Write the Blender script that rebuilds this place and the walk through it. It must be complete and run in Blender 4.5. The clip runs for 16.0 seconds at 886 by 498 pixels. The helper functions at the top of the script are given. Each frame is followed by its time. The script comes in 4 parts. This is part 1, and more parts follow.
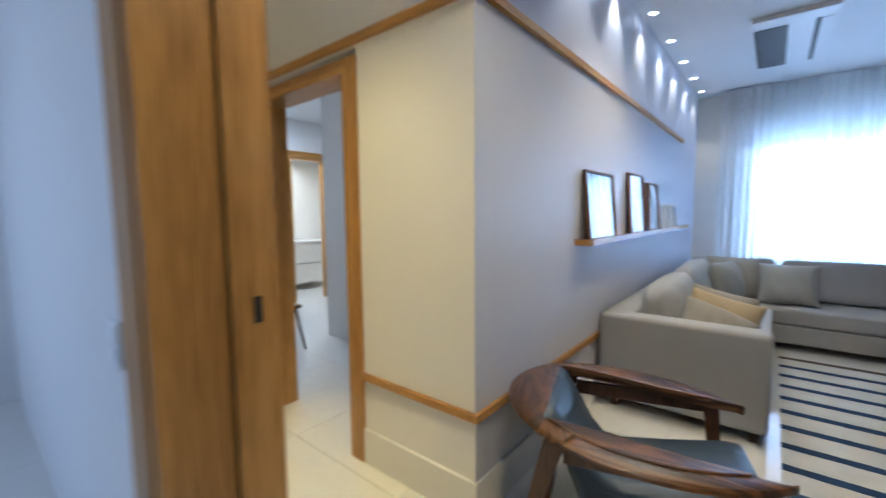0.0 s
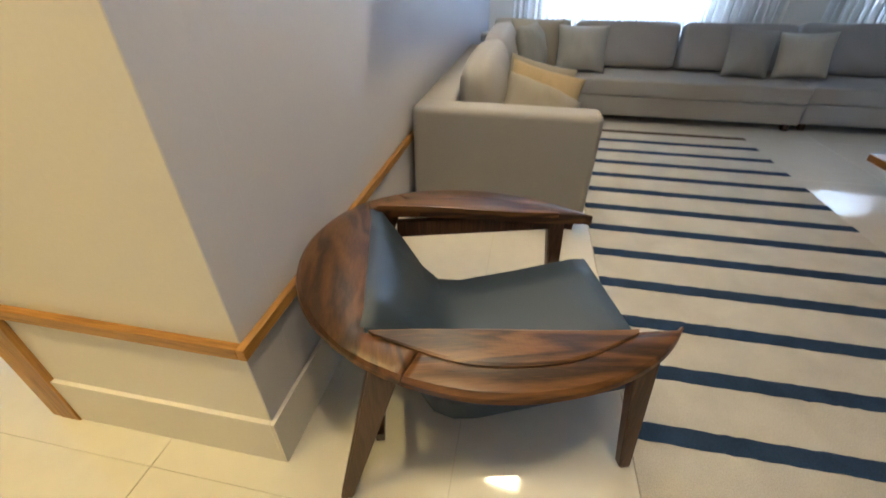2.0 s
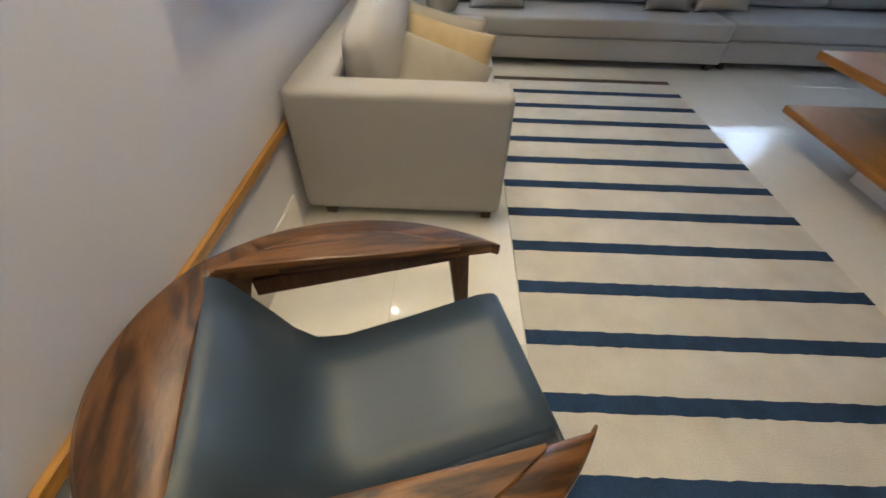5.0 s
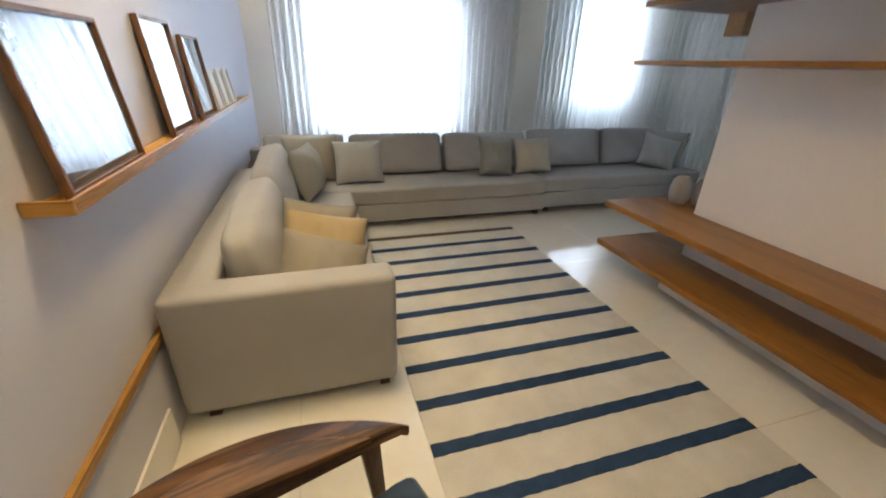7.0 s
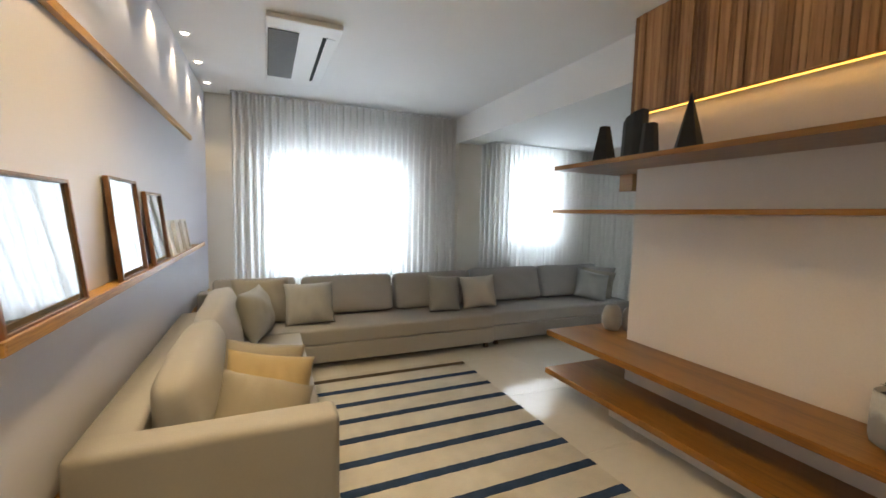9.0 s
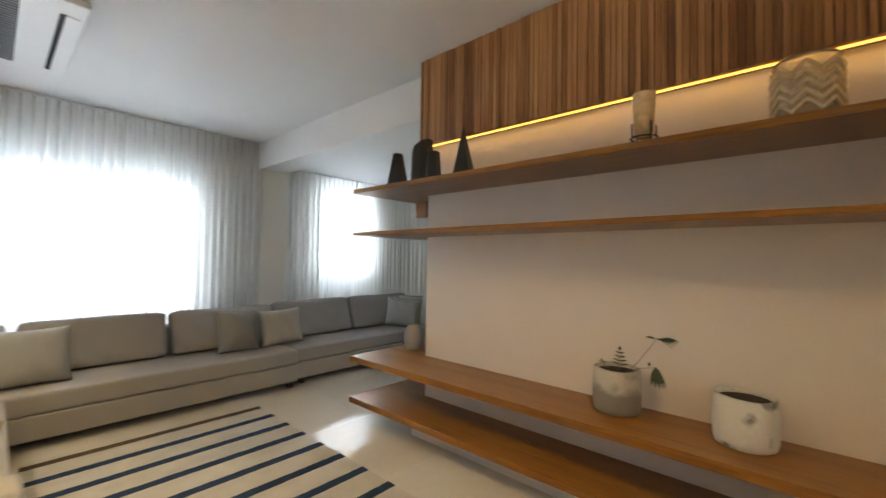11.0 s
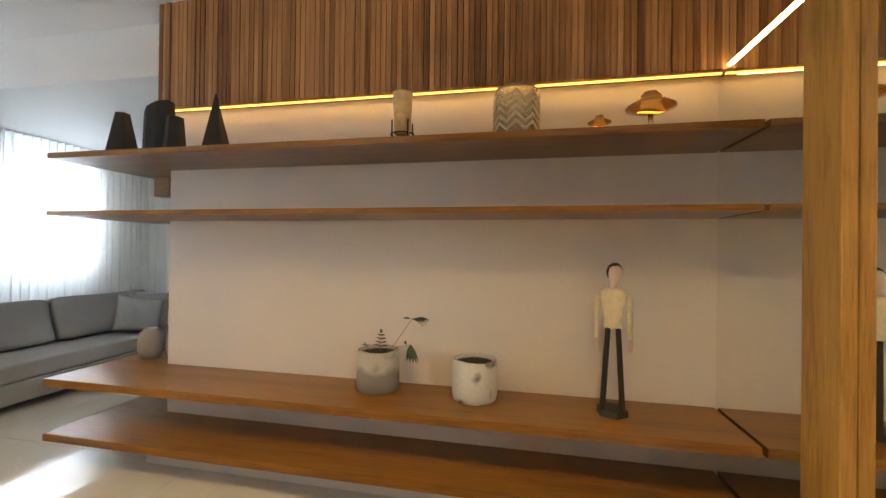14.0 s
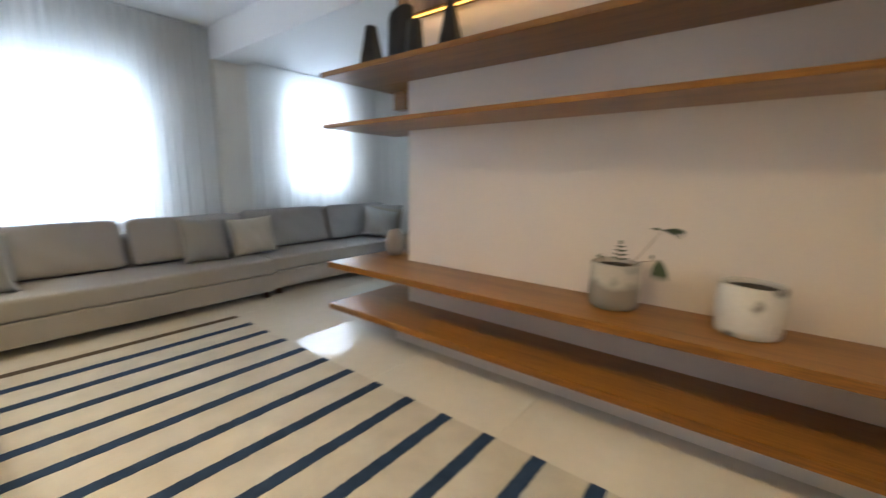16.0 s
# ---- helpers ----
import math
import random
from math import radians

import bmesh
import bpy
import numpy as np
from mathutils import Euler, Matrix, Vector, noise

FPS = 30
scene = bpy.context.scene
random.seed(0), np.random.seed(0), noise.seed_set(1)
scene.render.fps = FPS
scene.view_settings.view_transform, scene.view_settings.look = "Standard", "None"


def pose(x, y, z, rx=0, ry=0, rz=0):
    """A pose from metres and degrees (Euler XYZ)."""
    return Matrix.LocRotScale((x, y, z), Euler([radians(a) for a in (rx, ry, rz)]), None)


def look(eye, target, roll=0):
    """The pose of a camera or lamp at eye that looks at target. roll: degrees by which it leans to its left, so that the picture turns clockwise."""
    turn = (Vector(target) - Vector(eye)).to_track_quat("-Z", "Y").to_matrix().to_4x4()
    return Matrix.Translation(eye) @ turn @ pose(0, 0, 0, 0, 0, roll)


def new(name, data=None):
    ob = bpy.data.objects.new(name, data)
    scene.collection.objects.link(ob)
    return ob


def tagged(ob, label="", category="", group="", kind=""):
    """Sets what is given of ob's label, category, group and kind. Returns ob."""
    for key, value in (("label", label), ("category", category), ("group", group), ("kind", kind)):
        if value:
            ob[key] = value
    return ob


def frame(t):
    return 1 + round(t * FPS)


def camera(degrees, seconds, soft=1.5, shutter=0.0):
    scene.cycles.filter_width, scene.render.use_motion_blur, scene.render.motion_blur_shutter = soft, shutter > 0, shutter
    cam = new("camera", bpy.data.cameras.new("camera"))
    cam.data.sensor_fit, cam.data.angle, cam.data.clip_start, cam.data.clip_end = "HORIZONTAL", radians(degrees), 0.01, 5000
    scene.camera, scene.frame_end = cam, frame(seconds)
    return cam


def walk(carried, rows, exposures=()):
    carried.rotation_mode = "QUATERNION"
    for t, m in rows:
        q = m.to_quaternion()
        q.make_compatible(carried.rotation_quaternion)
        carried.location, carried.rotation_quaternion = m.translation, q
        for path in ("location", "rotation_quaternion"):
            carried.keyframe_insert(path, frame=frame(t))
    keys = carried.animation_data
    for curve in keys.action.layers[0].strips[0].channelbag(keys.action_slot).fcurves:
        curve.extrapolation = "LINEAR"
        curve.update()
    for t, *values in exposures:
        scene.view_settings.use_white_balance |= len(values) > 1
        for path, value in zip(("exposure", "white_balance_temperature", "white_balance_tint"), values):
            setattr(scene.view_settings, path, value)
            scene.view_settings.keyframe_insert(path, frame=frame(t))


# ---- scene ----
cam = camera(95.4, 16.0, shutter=0.5)
PATH = [
    (0, (0.145, -0.212, 1.373), (-1.118, 1.329, 1.197), -0.5),
    (0.3, (0.042, -0.047, 1.363), (-0.976, 1.662, 1.149), -0.4),
    (0.5, (-0.046, 0.064, 1.356), (-0.875, 1.863, 1.081), -0.1),
    (0.7, (-0.075, 0.193, 1.352), (-0.77, 2.032, 0.981), -0.0),
    (1, (-0.121, 0.322, 1.323), (-0.656, 2.173, 0.785), -0.2),
    (1.5, (-0.169, 0.471, 1.272), (-0.553, 2.233, 0.408), 0.2),
    (2, (-0.214, 0.609, 1.24), (-0.525, 2.226, 0.105), 0.3),
    (2.5, (-0.218, 0.71, 1.211), (-0.493, 2.185, -0.112), 0.2),
    (3, (-0.144, 0.841, 1.192), (-0.398, 2.214, -0.239), 0.1),
    (3.5, (-0.054, 0.968, 1.205), (-0.283, 2.277, -0.29), 0.7),
    (6, (-0.113, 1.093, 1.454), (0.16, 2.687, 0.278), 1.9),
    (6.5, (-0.118, 1.09, 1.501), (0.313, 2.759, 0.486), 2.0),
    (7, (-0.116, 1.078, 1.539), (0.442, 2.808, 0.706), 2.0),
    (7.5, (-0.131, 1.056, 1.569), (0.52, 2.834, 0.926), 2.0),
    (8, (-0.162, 1.033, 1.582), (0.546, 2.845, 1.121), 1.9),
    (8.2, (-0.153, 1.01, 1.582), (0.559, 2.838, 1.195), 1.5),
    (10.3, (-0.002, 0.902, 1.419), (1.211, 2.492, 1.442), 1.4),
    (10.5, (0.024, 0.909, 1.406), (1.322, 2.43, 1.44), 1.1),
    (11, (0.088, 0.876, 1.395), (1.579, 2.208, 1.445), 0.9),
    (11.5, (0.082, 0.896, 1.396), (1.758, 1.987, 1.448), 0.9),
    (12, (0.062, 0.901, 1.446), (1.865, 1.766, 1.472), 1.0),
    (12.5, (0.102, 0.888, 1.427), (1.976, 1.587, 1.46), 1.0),
    (13, (0.136, 0.837, 1.412), (2.051, 1.413, 1.45), 0.8),
    (13.5, (0.152, 0.825, 1.404), (2.097, 1.292, 1.439), 0.8),
    (14, (0.164, 0.809, 1.391), (2.124, 1.21, 1.401), 0.7),
    (14.5, (0.151, 0.825, 1.354), (2.111, 1.225, 1.308), 0.7),
    (15, (0.119, 0.913, 1.313), (2.063, 1.365, 1.185), 0.8),
    (15.5, (0.153, 0.993, 1.303), (2.011, 1.682, 1.033), 0.7),
    (16, (0.243, 1.075, 1.239), (1.785, 2.299, 0.887), 0.6),
]
EXPOSURES = [(0.0, -0.15, 4450, 10), (0.5, -0.15, 4600, 10), (1.0, -0.28, 5100, 10), (2.0, -0.03, 5250, 10), (3.2, 0.12, 4600, 10), (4.5, 0.1, 4950, 10),
             (7.0, 0.05, 5800, 10), (8.2, -0.08, 6350, 10), (10.5, -0.05, 6600, 10), (13.0, 0.32, 6500, 10), (15.0, 0.32, 6200, 10), (16.0, 0.25, 5800, 10)]
walk(cam, [(t, look(eye, target, roll)) for t, eye, target, roll in PATH], EXPOSURES)

# ---------------------------------------------------------------- world and large lights
world = bpy.data.worlds.new("sky_world")
scene.world = world
world.use_nodes = True
_sky = world.node_tree.nodes.new("ShaderNodeTexSky")
_sky.sky_type = "NISHITA"
_sky.sun_disc = False
_sky.sun_elevation, _sky.sun_rotation = radians(50), radians(180)
_bg = world.node_tree.nodes["Background"]
_bg.inputs[1].default_value = 0.12
world.node_tree.links.new(_sky.outputs[0], _bg.inputs[0])


def area(name, m, sx, sy, watts, colour, spread=180):
    lamp = bpy.data.lights.new(name, "AREA")
    lamp.shape, lamp.size, lamp.size_y, lamp.energy, lamp.color = "RECTANGLE", sx, sy, watts, colour
    lamp.spread = radians(spread)
    ob = new(name, lamp)
    ob.matrix_world = m
    return ob


def spot(name, m, watts, colour, cone=70, blend=0.6, radius=0.03):
    lamp = bpy.data.lights.new(name, "SPOT")
    lamp.energy, lamp.color, lamp.spot_size, lamp.spot_blend, lamp.shadow_soft_size = watts, colour, radians(cone), blend, radius
    ob = new(name, lamp)
    ob.matrix_world = m
    return ob


DAY = (0.66, 0.825, 1.0)
WARM = (1.0, 0.62, 0.27)
area("window_daylight", pose(0.89, 7.036, 1.495, -90, 0, 0), 1.98, 1.53, 235, DAY, 170)
area("side_window_daylight", pose(4.25, 7.036, 1.795, -90, 0, 0), 1.0, 1.33, 150, DAY, 170)
# warm recessed downlights of the entry, the corridor and the shelf side
TUNGSTEN = (1.0, 0.69, 0.31)
AMBER_LAMP = (1.0, 0.655, 0.20)
DOWN = [(-1.35, 0.50, 190), (-2.75, 0.50, 120), (0.05, 0.60, 150), (0.0, 2.75, 165)]
for dx, dy, watts in DOWN:
    spot("downlight_lamp", pose(dx, dy, 3.0, 0, 0, 0), watts, AMBER_LAMP if dx < -1 else TUNGSTEN, 88 if dx < -1 else 136, 0.9 if dx < -1 else 0.7, 0.16)
# Fill lamp added in the unseen room behind; lights entry wall and sofa fronts.
area("back_room_fill", pose(-2.4, -3.06, 1.6, 90, 0, 0), 2.1, 1.5, 26, (0.92, 0.95, 1.0), 150)
# row of small downlights along the picture wall
ROW = [6.53 - 0.72 * k for k in range(7)]
for dy in ROW:
    spot("wall_downlight_lamp", pose(-0.718, dy, 3.0, 0, 0, 0), 30, (1.0, 0.80, 0.50), 82, 0.6, 0.015)
area("inner_room_lamp", pose(-4.1, 2.55, 2.77, 0, 0, 0), 1.4, 0.05, 50, (1.0, 0.93, 0.80))
spot("bathroom_lamp", pose(-6.3, 3.4, 2.7, 0, 0, 0), 170, (1.0, 0.86, 0.62), 140, 0.6, 0.08)

# ---------------------------------------------------------------- plan
W, S, X = -0.81, 1.165, 2.536      # picture wall, corridor wall, shelf wall
CEIL, LOW = 3.03, 2.65             # main ceiling, ceiling behind the beam
NY = 6.98                          # window wall, inner face
MY = -0.18                         # mirror
EX = 5.45                          # east wall of the window recess


# ---------------------------------------------------------------- materials
def material(name, base, rough=0.6, metal=0.0, bump=0.0, scale=60.0, vary=0.06, spec=0.5, big=1.5, coat=0.0, per_object=0.0):
    m = bpy.data.materials.new(name)
    m.use_nodes = True
    nt = m.node_tree
    b = nt.nodes["Principled BSDF"]
    b.inputs["Roughness"].default_value = rough
    b.inputs["Metallic"].default_value = metal
    b.inputs["Specular IOR Level"].default_value = spec
    b.inputs["Coat Weight"].default_value = coat
    co = nt.nodes.new("ShaderNodeTexCoord")
    n1 = nt.nodes.new("ShaderNodeTexNoise")
    n1.inputs["Scale"].default_value = big
    n1.inputs["Detail"].default_value = 4
    n2 = nt.nodes.new("ShaderNodeTexNoise")
    n2.inputs["Scale"].default_value = scale
    n2.inputs["Detail"].default_value = 3
    for n in (n1, n2):
        nt.links.new(co.outputs["Object"], n.inputs["Vector"])
    add = nt.nodes.new("ShaderNodeMath")
    add.operation = "ADD"
    nt.links.new(n1.outputs["Fac"], add.inputs[0])
    nt.links.new(n2.outputs["Fac"], add.inputs[1])
    last = add
    lo, hi = 0.7, 1.3
    if per_object:
        info = nt.nodes.new("ShaderNodeObjectInfo")
        mul = nt.nodes.new("ShaderNodeMath")
        mul.operation = "MULTIPLY_ADD"
        mul.inputs[1].default_value = per_object
        nt.links.new(info.outputs["Random"], mul.inputs[0])
        nt.links.new(add.outputs[0], mul.inputs[2])
        last = mul
        hi += per_object
    ramp = nt.nodes.new("ShaderNodeMapRange")
    ramp.inputs["From Min"].default_value, ramp.inputs["From Max"].default_value = lo, hi
    nt.links.new(last.outputs[0], ramp.inputs["Value"])
    mix = nt.nodes.new("ShaderNodeMix")
    mix.data_type = "RGBA"
    mix.inputs["A"].default_value = (*[c * (1 - vary) for c in base], 1)
    mix.inputs["B"].default_value = (*[min(1, c * (1 + vary)) for c in base], 1)
    nt.links.new(ramp.outputs[0], mix.inputs["Factor"])
    nt.links.new(mix.outputs["Result"], b.inputs["Base Color"])
    if bump:
        bp = nt.nodes.new("ShaderNodeBump")
        bp.inputs["Strength"].default_value = bump
        bp.inputs["Distance"].default_value = 0.004
        nt.links.new(n2.outputs["Fac"], bp.inputs["Height"])
        nt.links.new(bp.outputs[0], b.inputs["Normal"])
    return m


def wood(name, dark, mid, light, axis="Y", rough=0.38, ring=9.0, stretch=0.06, per_object=0.0, coat=0.0, figure=3.0, fine=1.0, bands=0.12):
    """Grain that runs along one axis: stretched noise for the figure, finer streaks for the pores."""
    m = bpy.data.materials.new(name)
    m.use_nodes = True
    nt = m.node_tree
    b = nt.nodes["Principled BSDF"]
    b.inputs["Roughness"].default_value = rough
    b.inputs["Coat Weight"].default_value = coat
    co = nt.nodes.new("ShaderNodeTexCoord")
    mp = nt.nodes.new("ShaderNodeMapping")
    mp.inputs["Scale"].default_value = [stretch if a == axis else 1.0 for a in "XYZ"]
    info = nt.nodes.new("ShaderNodeObjectInfo")
    shift = nt.nodes.new("ShaderNodeVectorMath")
    shift.operation = "SCALE"
    shift.inputs[0].default_value = (7.3, 3.1, 5.7)
    nt.links.new(info.outputs["Random"], shift.inputs["Scale"])
    plus = nt.nodes.new("ShaderNodeVectorMath")
    nt.links.new(co.outputs["Object"], plus.inputs[0])
    nt.links.new(shift.outputs[0], plus.inputs[1])
    nt.links.new(plus.outputs[0], mp.inputs["Vector"])
    n1 = nt.nodes.new("ShaderNodeTexNoise")
    n1.inputs["Scale"].default_value, n1.inputs["Detail"].default_value = ring, 2
    n1.inputs["Distortion"].default_value = 0.5
    n2 = nt.nodes.new("ShaderNodeTexNoise")
    n2.inputs["Scale"].default_value, n2.inputs["Detail"].default_value = ring * 18, 4
    nt.links.new(mp.outputs[0], n1.inputs["Vector"])
    nt.links.new(mp.outputs[0], n2.inputs["Vector"])
    # contour bands of the large noise are the growth rings
    rings = nt.nodes.new("ShaderNodeMath")
    rings.operation = "MULTIPLY"
    rings.inputs[1].default_value = figure * 6.0
    nt.links.new(n1.outputs["Fac"], rings.inputs[0])
    sine = nt.nodes.new("ShaderNodeMath")
    sine.operation = "SINE"
    nt.links.new(rings.outputs[0], sine.inputs[0])
    mad = nt.nodes.new("ShaderNodeMath")
    mad.operation = "MULTIPLY_ADD"
    mad.inputs[1].default_value = bands
    nt.links.new(sine.outputs[0], mad.inputs[0])
    soft = nt.nodes.new("ShaderNodeMapRange")
    soft.inputs["To Min"].default_value, soft.inputs["To Max"].default_value = 0.5 - 0.5 * fine, 0.5 + 0.5 * fine
    nt.links.new(n2.outputs["Fac"], soft.inputs["Value"])
    nt.links.new(soft.outputs[0], mad.inputs[2])
    last = mad
    if per_object:
        off = nt.nodes.new("ShaderNodeMath")
        off.operation = "MULTIPLY_ADD"
        off.inputs[1].default_value = per_object
        nt.links.new(info.outputs["Random"], off.inputs[0])
        nt.links.new(mad.outputs[0], off.inputs[2])
        sub = nt.nodes.new("ShaderNodeMath")
        sub.operation = "SUBTRACT"
        sub.inputs[1].default_value = per_object / 2
        nt.links.new(off.outputs[0], sub.inputs[0])
        last = sub
    ramp = nt.nodes.new("ShaderNodeValToRGB")
    ramp.color_ramp.elements[0].position, ramp.color_ramp.elements[1].position = 0.25, 0.78
    ramp.color_ramp.elements[0].color, ramp.color_ramp.elements[1].color = (*dark, 1), (*light, 1)
    ramp.color_ramp.elements.new(0.5).color = (*mid, 1)
    nt.links.new(last.outputs[0], ramp.inputs["Fac"])
    nt.links.new(ramp.outputs[0], b.inputs["Base Color"])
    bp = nt.nodes.new("ShaderNodeBump")
    bp.inputs["Strength"].default_value, bp.inputs["Distance"].default_value = 0.15, 0.002
    nt.links.new(n2.outputs["Fac"], bp.inputs["Height"])
    nt.links.new(bp.outputs[0], b.inputs["Normal"])
    return m


def glow(name, colour, strength):
    m = bpy.data.materials.new(name)
    m.use_nodes = True
    b = m.node_tree.nodes["Principled BSDF"]
    b.inputs["Base Color"].default_value = (*colour, 1)
    b.inputs["Emission Color"].default_value = (*colour, 1)
    b.inputs["Emission Strength"].default_value = strength
    return m


def sheer(name, colour, clear):
    m = bpy.data.materials.new(name)
    m.use_nodes = True
    nt = m.node_tree
    nt.nodes.remove(nt.nodes["Principled BSDF"])
    out = nt.nodes["Material Output"]
    dif, tra, tr = (nt.nodes.new("ShaderNodeBsdf" + k) for k in ("Diffuse", "Translucent", "Transparent"))
    dif.inputs[0].default_value = tra.inputs[0].default_value = (*colour, 1)
    m1, m2 = nt.nodes.new("ShaderNodeMixShader"), nt.nodes.new("ShaderNodeMixShader")
    m1.inputs[0].default_value = 0.5
    co = nt.nodes.new("ShaderNodeTexCoord")
    weave = nt.nodes.new("ShaderNodeTexNoise")
    weave.inputs["Scale"].default_value = 40
    nt.links.new(co.outputs["Object"], weave.inputs["Vector"])
    rng = nt.nodes.new("ShaderNodeMapRange")
    rng.inputs["To Min"].default_value, rng.inputs["To Max"].default_value = clear - 0.06, clear + 0.06
    nt.links.new(weave.outputs["Fac"], rng.inputs["Value"])
    nt.links.new(rng.outputs[0], m2.inputs[0])
    nt.links.new(dif.outputs[0], m1.inputs[1])
    nt.links.new(tra.outputs[0], m1.inputs[2])
    nt.links.new(m1.outputs[0], m2.inputs[1])
    nt.links.new(tr.outputs[0], m2.inputs[2])
    nt.links.new(m2.outputs[0], out.inputs[0])
    return m


def clear_glass(name, tint=(1, 1, 1), rough=0.02):
    m = bpy.data.materials.new(name)
    m.use_nodes = True
    b = m.node_tree.nodes["Principled BSDF"]
    b.inputs["Base Color"].default_value = (*tint, 1)
    b.inputs["Transmission Weight"].default_value = 1
    b.inputs["Roughness"].default_value = rough
    return m


PLASTER = material("white_plaster", (0.74, 0.72, 0.69), 0.45, bump=0.03, scale=90, vary=0.02)
LILAC = material("pale_grey_paint", (0.56, 0.565, 0.645), 0.45, bump=0.03, scale=90, vary=0.02)
CREAM = material("warm_white_plaster", (0.72, 0.68, 0.61), 0.5, bump=0.03, scale=90, vary=0.02)
CEILING = material("ceiling_paint", (0.80, 0.80, 0.80), 0.6, bump=0.02, scale=70, vary=0.02)
SHELFWALL = material("warm_rose_white_plaster", (0.72, 0.655, 0.60), 0.5, bump=0.03, scale=90, vary=0.03)
TILE = material("polished_porcelain", (0.68, 0.66, 0.60), 0.06, vary=0.03, scale=14, big=2.0, spec=0.8, per_object=0.08)
GROUT = material("tile_joint", (0.56, 0.53, 0.47), 0.8, bump=0.1)
OAK = wood("honey_oak_along_y", (0.26, 0.125, 0.022), (0.40, 0.208, 0.042), (0.48, 0.262, 0.060), "Y", 0.35, 7)
OAK_X = wood("honey_oak_along_x", (0.26, 0.125, 0.022), (0.40, 0.208, 0.042), (0.48, 0.262, 0.060), "X", 0.35, 7)
OAK_Z = wood("honey_oak_upright", (0.26, 0.125, 0.022), (0.40, 0.208, 0.042), (0.48, 0.262, 0.060), "Z", 0.35, 7)
SHELF = wood("shelf_oak", (0.16, 0.064, 0.009), (0.24, 0.102, 0.014), (0.30, 0.133, 0.020), "Y", 0.28, 6, 0.05)
SLAT = wood("reclaimed_slats", (0.15, 0.060, 0.018), (0.34, 0.158, 0.052), (0.55, 0.295, 0.115), "Z", 0.55, 8, 0.03, per_object=0.40, fine=0.5)
WALNUT = wood("oiled_walnut", (0.028, 0.012, 0.004), (0.088, 0.038, 0.011), (0.150, 0.069, 0.021), "X", 0.36, 13, 0.05, figure=5.0, fine=0.5, bands=0.24)
WALNUT_Y = wood("oiled_walnut_across", (0.028, 0.012, 0.004), (0.078, 0.033, 0.010), (0.132, 0.060, 0.018), "Y", 0.36, 8.0, 0.20, figure=7.0, fine=0.5, bands=0.24)
WALNUT_PAD = wood("oiled_walnut_pad", (0.032, 0.014, 0.005), (0.100, 0.043, 0.012), (0.172, 0.080, 0.024), "X", 0.36, 14, 0.05, figure=5.0, fine=0.5, bands=0.24)
WALNUT_Z = wood("dark_walnut_leg", (0.030, 0.014, 0.008), (0.06, 0.028, 0.014), (0.10, 0.05, 0.025), "Z", 0.35, 8)
SOFA = material("grey_sofa_weave", (0.345, 0.337, 0.332), 0.9, bump=0.35, scale=420, vary=0.10, spec=0.2)
TAUPE = material("taupe_cushion_linen", (0.25, 0.225, 0.185), 0.9, bump=0.35, scale=420, vary=0.08, spec=0.2)
BEIGE = material("beige_cushion_linen", (0.315, 0.292, 0.25), 0.9, bump=0.35, scale=420, vary=0.08, spec=0.2)
PALE = material("pale_grey_cushion_linen", (0.39, 0.395, 0.39), 0.9, bump=0.35, scale=420, vary=0.08, spec=0.2)
MIDGREY = material("mid_grey_cushion_linen", (0.29, 0.29, 0.28), 0.9, bump=0.35, scale=420, vary=0.08, spec=0.2)
LEATHER = material("slate_leatherette", (0.036, 0.054, 0.084), 0.42, bump=0.12, scale=300, vary=0.10)
RUG = material("cream_rug_pile", (0.52, 0.495, 0.44), 1.0, bump=0.9, scale=260, vary=0.16, spec=0.1, big=5)
BLUE = material("navy_rug_pile", (0.028, 0.050, 0.105), 1.0, bump=0.9, scale=260, vary=0.25, spec=0.1, big=9)
BROWN = material("brown_rug_pile", (0.09, 0.07, 0.055), 1.0, bump=0.9, scale=260, vary=0.2, spec=0.1)
SHEER = sheer("sheer_voile", (0.76, 0.74, 0.71), 0.05)
BLACK = material("matt_black_ceramic", (0.018, 0.018, 0.019), 0.6, bump=0.1, scale=120)
WIRE = material("black_iron", (0.015, 0.014, 0.013), 0.5, metal=0.3)
WHITEPL = material("white_plastic", (0.80, 0.80, 0.80), 0.35, vary=0.01)
GREYPL = material("grey_grille", (0.20, 0.20, 0.21), 0.5)
DARK = material("gap_shade_and_dark_metal", (0.02, 0.02, 0.02), 0.8)
STEEL = material("brushed_metal", (0.6, 0.6, 0.6), 0.3, metal=1.0)
MIRROR = material("mirror_silver", (0.90, 0.91, 0.90), 0.01, metal=1.0, vary=0.0)
PANE = clear_glass("window_glass")
LED = glow("warm_led_tape", (1.0, 0.55, 0.09), 3)
LED2 = glow("bright_led_tape", (1.0, 0.66, 0.24), 14)
BULB = glow("downlight_glow", (1.0, 0.90, 0.75), 30)
OUTDOOR = glow("bright_hazy_sky", (0.90, 0.95, 1.0), 5.0)


# ---------------------------------------------------------------- mesh tools
def mesh_from(bm, name, mat, smooth=False):
    me = bpy.data.meshes.new(name)
    bm.normal_update()
    bm.to_mesh(me)
    bm.free()
    me.materials.append(mat)
    if smooth:
        for p in me.polygons:
            p.use_smooth = True
    return me


def part(name, bm, mat, parent=None, label="", smooth=False):
    ob = new(name, mesh_from(bm, name, mat, smooth))
    if parent:
        ob.parent = parent
    return tagged(ob, label)


